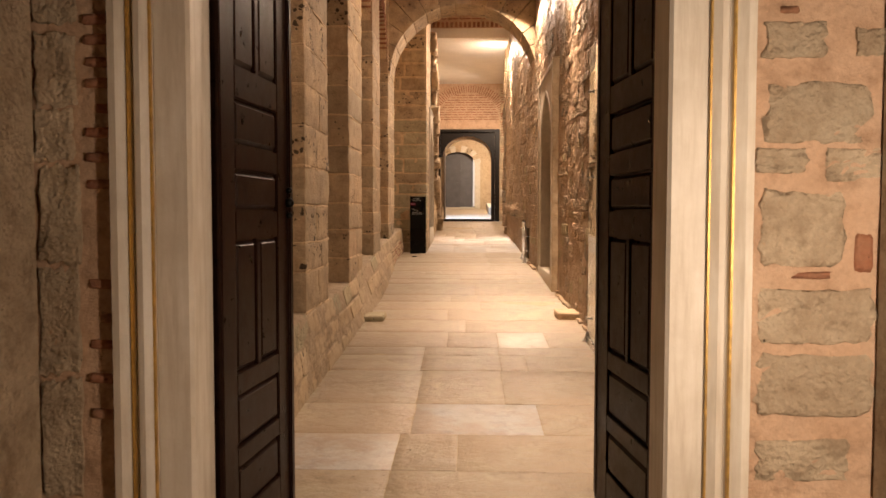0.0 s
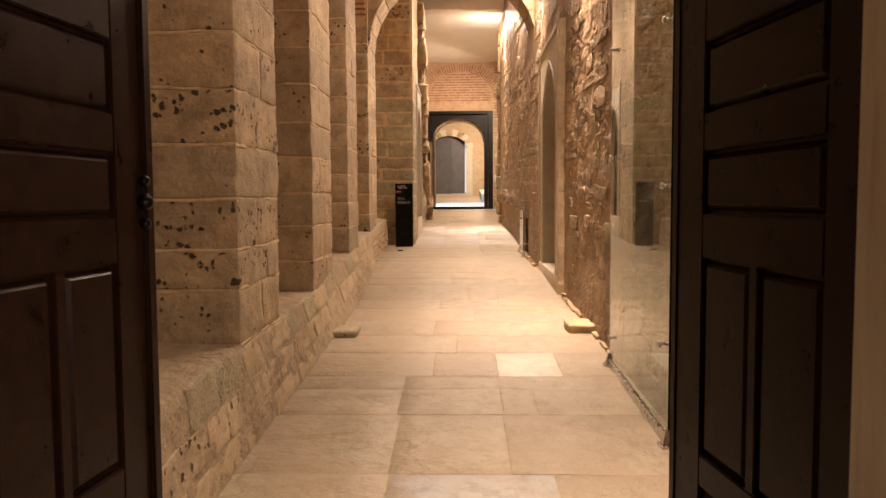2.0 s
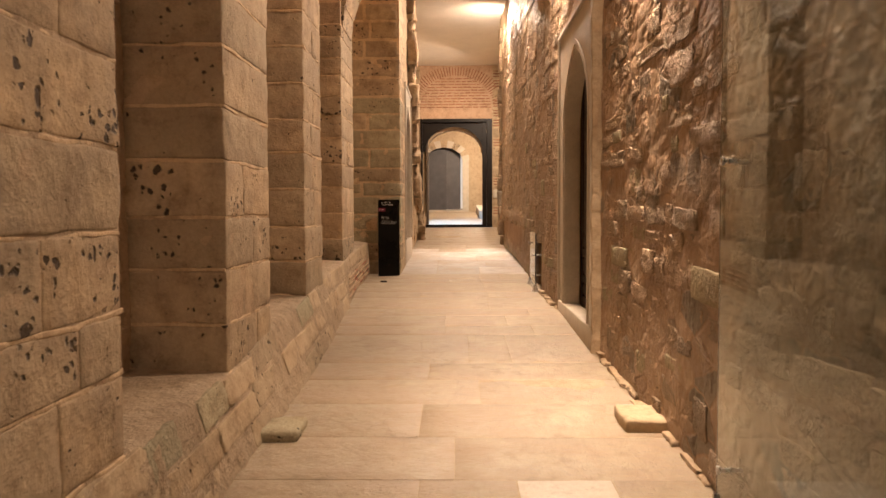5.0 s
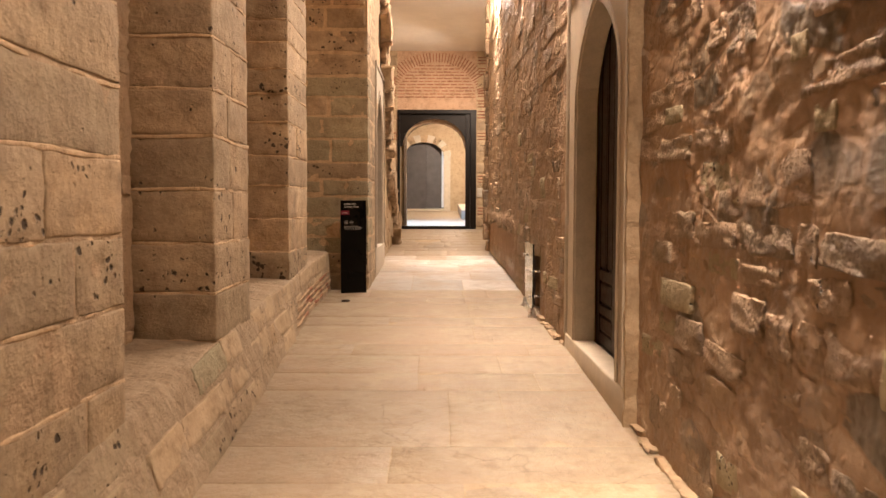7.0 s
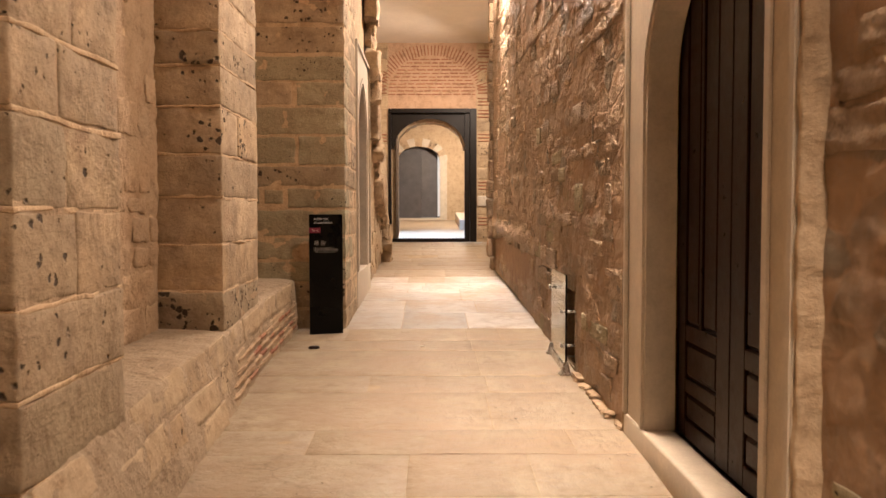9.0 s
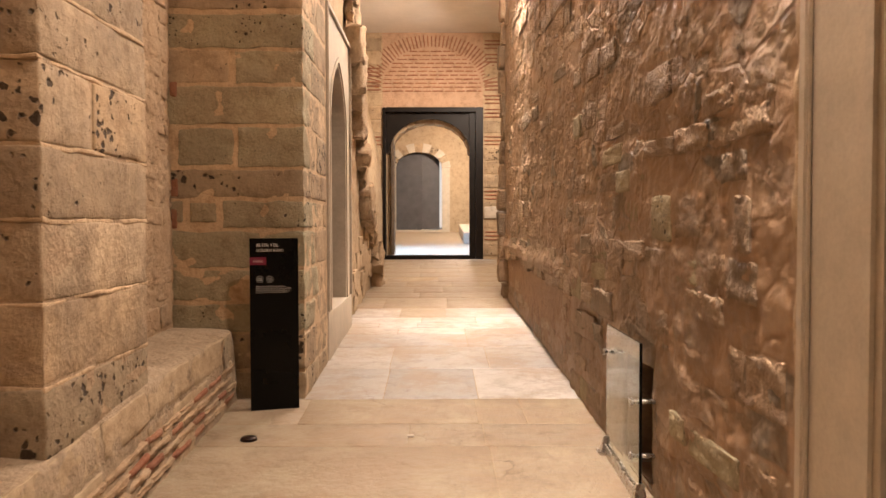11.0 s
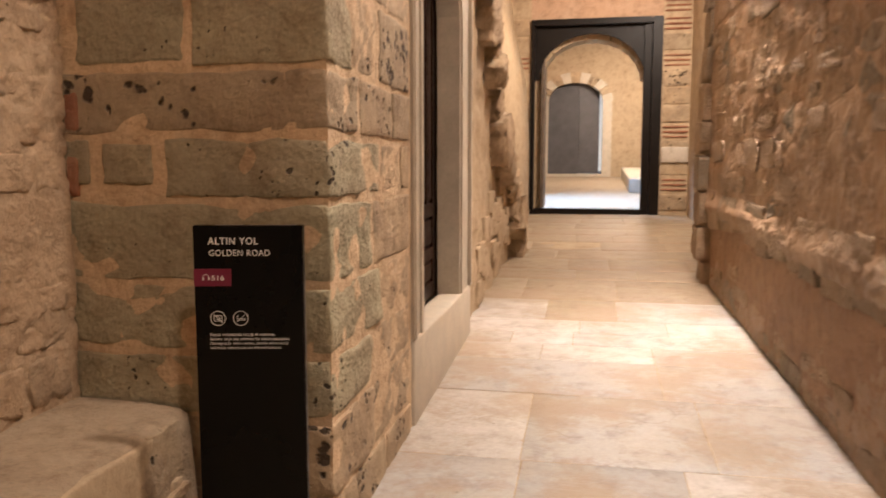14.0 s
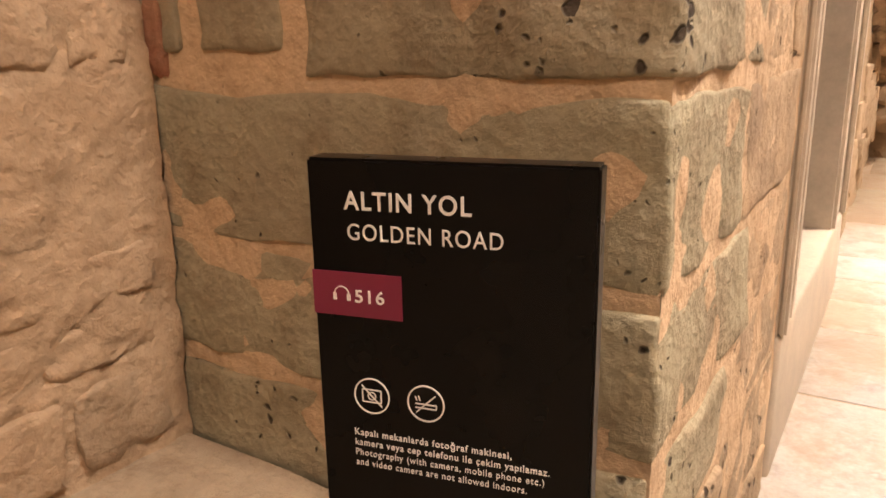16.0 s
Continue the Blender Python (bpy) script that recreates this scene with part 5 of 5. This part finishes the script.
for q, (k0, k1) in enumerate(((0.0, 0.3), (0.32, 0.64), (0.66, 0.985))):
    y = 3.25 + 0.21 * q
    while y < 16.15:
        y1 = min(y + prng.uniform(0.26, 0.85), 16.22)
        ym = (y + y1) / 2
        zb, zt = ground(ym) - 0.03, ledge_z(ym) - 0.012
        x0, x1 = plinth_x(ym), face_x(ym)
        lean = math.atan2(x0 - x1, zt - zb)
        bay = any(p < ym < r for p, r in ((3.2, 5.97), (6.94, 8.39), (9.39, 10.9), (11.75, 13.62)))
        stock = flush_grey if (bay and q == 2 and prng.random() < 0.75) else prng.choice((flush_tan, flush_lime, flush_lime))
        k = (k0 + k1) / 2
        if prng.random() < 0.75:
            place_piece("stone", prng.choice(stock), (x0 + (x1 - x0) * k - 0.066 + prng.uniform(-0.006, 0.006), ym, zb + (zt - zb) * k), (0, 1, 0), (1, 0, 0), y1 - y - prng.uniform(0.01, 0.03), 0.14, (zt - zb) * (k1 - k0) * prng.uniform(0.88, 1.0), plinth, SLOPE + prng.uniform(-0.03, 0.03), lean)
        y = y1

# thin brick courses at the plinth's end
for q in range(4):
    y = 13.5 + 0.09 * q
    while y < 16.1:
        w = prng.uniform(0.2, 0.34)
        zz = ground(y) + 0.07 + 0.066 * q
        k = (zz - ground(y)) / (ledge_z(y) - ground(y))
        place_piece("brick", prng.choice(brick_pool[:3] + niche_pool[:5]), (plinth_x(y) + (face_x(y) - plinth_x(y)) * k - 0.036, y + w / 2, zz), (0, 1, 0), (1, 0, 0), w - 0.02, 0.1, 0.036, plinth, SLOPE + prng.uniform(-0.02, 0.02))
        y += w

# rubble on the right-hand wall: irregular courses half drowned in mortar
laid = []
z = 0.2
while z < 5.2:
    h = prng.uniform(0.12, 0.25)
    y = 5.0 + prng.uniform(0, 0.4)
    while y < 21.3:
        w = prng.uniform(0.16, 0.58)
        mid = y + w / 2
        hh = h * prng.uniform(0.72, 1.0)
        zz = z + h / 2 + prng.uniform(-0.02, 0.02) + SLOPE * (mid - 8) * 0.5
        clear = not any(in_right_hole(0, q, zz + dz) for q in (y - 0.04, mid, y + w + 0.04) for dz in (-hh / 2, hh / 2)) and not (10.8 < mid < 13.08 and zz < 3.85)
        if clear and zz > ground(mid) + 0.03 and prng.random() < 0.94:
            laid.append((mid, zz, w - prng.uniform(0.015, 0.05), hh - prng.uniform(0.012, 0.03), prng.choice((-0.022, -0.018, -0.014, -0.011, -0.008, -0.005, -0.001, 0.003)), prng.uniform(-0.05, 0.05), prng.random()))
        y += w
    z += h
near = [q for q in laid if 8.0 < q[0] < 16.5 and q[1] - ground(q[0]) < 2.2]
near = set(near[::max(1, -(-len(near) // 290))])
far_v, far_f = [], []
for q in laid:
    mid, zz, w, h, pr, tilt, pick = q
    d = Vector((right_x(mid + 0.5) - right_x(mid - 0.5), 1.0, 0)).normalized()
    nrm = Vector((-d.y, d.x, 0))
    o = Vector((right_x(mid) - worn_foot(0, mid, zz), mid, zz)) + nrm * (pr - 0.05)
    if q in near:
        place_piece("stone", (grey_pool if pick > 0.88 else rough_pool)[int(pick * 100) % (8 if pick > 0.88 else 14)], o, d, nrm, w, 0.12, h, wall_e, tilt)
    else:
        me = rough_pool[int(pick * 100) % 14]
        up = Vector((0, 0, 1))
        u = d * math.cos(tilt) + up * math.sin(tilt)
        up = up * math.cos(tilt) - d * math.sin(tilt)
        m = np.array((u * w, nrm * 0.12, up * h))
        co = np.array([v.co for v in me.vertices]) @ m + np.array(o)
        base = len(far_v)
        far_v.extend(co.tolist())
        far_f.extend([tuple(base + i for i in p.vertices) for p in me.polygons])
rest = mesh_object("rubble_stones", far_v, far_f, RUBBLE_LOT, wall_e, True)
rest["kind"] = "stuff"
# the wall's broken end and foot
for k in range(16):
    zz = 1.1 + 0.33 * k
    place_piece("stone", prng.choice(rough_pool), (1.03 + prng.uniform(-0.03, 0.04), 21.5, zz), (0, 1, 0), (-1, 0, 0), 0.34, 0.2, 0.3, wall_e, prng.uniform(-0.1, 0.1))
y = 8.0
while y < 14.3:
    w = prng.uniform(0.12, 0.3)
    if not 10.95 < y < 13.05:
        place_piece("stone", prng.choice(torn_pool), (right_x(y) + 0.03, y, ground(y) - 0.01), (0, 1, 0), (-1, 0, 0), w * 1.1, prng.uniform(0.1, 0.18), prng.uniform(0.04, 0.1), wall_e, prng.uniform(-0.1, 0.1))
    y += w * 1.3

# torn rubble edge on the left
for k in range(90):
    zz = 1.02 + 5.0 * k / 90
    yy = torn_y(zz) + prng.uniform(-0.05, 0.55)
    sz = prng.uniform(0.2, 0.44)
    out = LX - 0.02 - 0.12 * max(0.0, yy - torn_y(zz)) / 0.5
    place_piece("stone", prng.choice(torn_pool), (out + prng.uniform(0.03, 0.12), yy, zz), (0, 1, 0), (1, 0, 0), sz * 1.3, 0.2, sz, wall_w2, prng.uniform(-0.5, 0.5))
for k in range(30):
    yy = prng.uniform(19.4, 22.4)
    zz = ground(yy) + prng.uniform(0.1, 0.9)
    if yy < torn_y(zz) - 0.3:
        place_piece("stone", prng.choice(lime_pool), (LX - 0.05, yy, zz), (0, 1, 0), (1, 0, 0), prng.uniform(0.25, 0.45), 0.13, prng.uniform(0.15, 0.24), wall_w2, 0)

# far wall: brick lunette, ring and side courses
LC, LZ = -0.05, 4.9
row = 0
zz = LZ
while zz < 5.8:
    half = 1.08 * math.sqrt(max(0.0, 1 - ((zz - LZ) / 0.95) ** 2)) if zz > LZ else 1.08
    x = LC - half + prng.uniform(0, 0.06)
    while x < LC + half - 0.06:
        w = min(prng.uniform(0.16, 0.28), LC + half - x)
        stones_on([(x, x + w - 0.02, zz, zz + prng.uniform(0.024, 0.034))], FACE_S, FY, "y", brick_pool, wall_n, 0.012, "brick", 0.08, 0.02)
        x += w
    zz += 0.084
for k in range(47):
    a = math.pi * (1 - (k + 0.5) / 47)
    c, s_ = math.cos(a), math.sin(a)
    r0x, r0z = 1.12, 0.95
    px, pz = LC + r0x * c, LZ + r0z * s_
    ln = 0.24 + 0.14 * abs(c)
    ang = math.atan2(s_ * r0x, c * r0z)
    if pz + math.sin(ang) * ln > 6.13:
        ln = max(0.1, (6.13 - pz) / math.sin(ang))
    place_piece("brick", prng.choice(brick_pool), (px + math.cos(ang) * ln / 2, FY - 0.012 + 0.04, pz + math.sin(ang) * ln / 2), (1, 0, 0), (0, -1, 0), ln, 0.08, 0.028, wall_n, ang)
zz = 1.42
while zz < 6.0:
    for x0, x1 in ((FX1 + 0.02, 1.49), (-1.5, FX0 - 0.02)):
        if prng.random() < 0.62:
            stones_on([(x0, x1, zz, zz + 0.26)], FACE_S, FY, "y", lime_pool if prng.random() < 0.5 else tan_pool, wall_n, 0.02)
        else:
            for q in range(3):
                stones_on([(x0, x1, zz + 0.03 + 0.08 * q, zz + 0.065 + 0.08 * q)], FACE_S, FY, "y", brick_pool, wall_n, 0.02, "brick")
    zz += 0.29
block("stone", 1.06, 1.49, FY - 0.05, FY + 0.1, 2.2, 2.46, PAVING_WHITE, wall_n, (4, 1, 3), 0.02, 0.008, 0.006)
# brick teeth under the high beam
for k in range(22):
    x = -1.2 + 0.115 * k
    stones_on([(x, x + 0.07, 6.42, 6.56)], FACE_S, 20.0, "y", brick_pool, beam, 0.03, "brick", 0.1)
for q in range(4):
    stones_on([(-1.5 + 0.3 * i + 0.02, -1.2 + 0.3 * i, 6.62 + 0.09 * q, 6.66 + 0.09 * q) for i in range(9)], FACE_S, 20.0, "y", brick_pool, beam, 0.02, "brick", 0.1)
# room side wall courses
for q in range(26):
    zz = 2.0 + 0.13 * q
    yy = 31.0
    while yy < 36.6:
        w = prng.uniform(0.4, 0.9)
        if prng.random() < 0.5:
            stones_on([(yy, yy + w - 0.04, zz, zz + prng.choice([0.03, 0.1]))], FACE_E, 1.35, "x", prng.choice([brick_pool, lime_pool, tan_pool]), wall_r, 0.015)
        yy += w

# paving slabs, course by course
COURSES = [(-3.0, ()), (-2.2, ()), (-1.4, ()), (-0.6, ()), (0.2, ()), (1.0, ()), (1.9, ()), (3.0, ()), (3.6, (-0.44, 0.69)), (4.22, (-0.44, -0.07)), (4.83, (-0.38, 0.48)), (5.48, (-0.39, 0.26)),
           (6.42, (-0.42, 0.27, 0.5)), (6.97, (-0.42, 0.27)), (7.3, (-0.22, 0.28, 0.77)), (8.0, (-0.04,)), (8.65, (-0.26,)), (9.32, (0.14,)), (9.95, (-0.25,)), (10.47, (0.08, 0.44)), (11.6, (-0.14, 0.75)),
           (12.07, (-0.15, 0.51)), (12.65, (-0.74, 0.8)), (13.07, (0.36,)), (13.9, (-0.5, 0.39)), (14.38, (0.36,)), (15.25, (-0.13, 0.34)), (15.68, (-0.87, 0.32, 0.64)), (16.27, (-0.35, 0.35)), (17.2, (-0.36, 0.5)),
           (18.08, (-0.93, 0.35)), (18.72, (-0.37, 0.35)), (19.08, (-0.6, -0.17)), (19.38, (-0.13, 0.5)), (19.76, (-0.4, 0.15)), (20.46, (-0.65, 0.18)), (21.38, (-0.2, 0.4))]
COURSES += [(21.9 + 0.65 * k, ()) for k in range(8)] + [(27.05, ())]
for (y0, cuts), (y1, _) in zip(COURSES, COURSES[1:]):
    xs = [-1.65, *cuts, 1.65]
    if not cuts:
        xs = [-1.65]
        while xs[-1] < 1.0:
            xs.append(xs[-1] + prng.uniform(0.5, 1.25) * (0.8 if y0 > 17 else 1.0))
        xs[-1] = 1.65
    for x0, x1 in zip(xs, xs[1:]):
        g = 0.003
        zt = ground((y0 + y1) / 2) + prng.uniform(-0.001, 0.0015)
        mat = PAVING_WHITE if y0 == 7.3 and x0 == 0.28 else PAVING_PALE if (16.2 < y0 < 20.4 and prng.random() < 0.97) or (y0 == 4.83 and x0 == -0.38) or (y0 < 5.4 and prng.random() < 0.3) else PAVING
        block("paving_slab", x0 + g, x1 - g, y0 + g, y1 - g, zt - 0.06, zt, mat, floor, (6, 4, 1), 0.002, 0.0012, 0.0025, SLOPE)
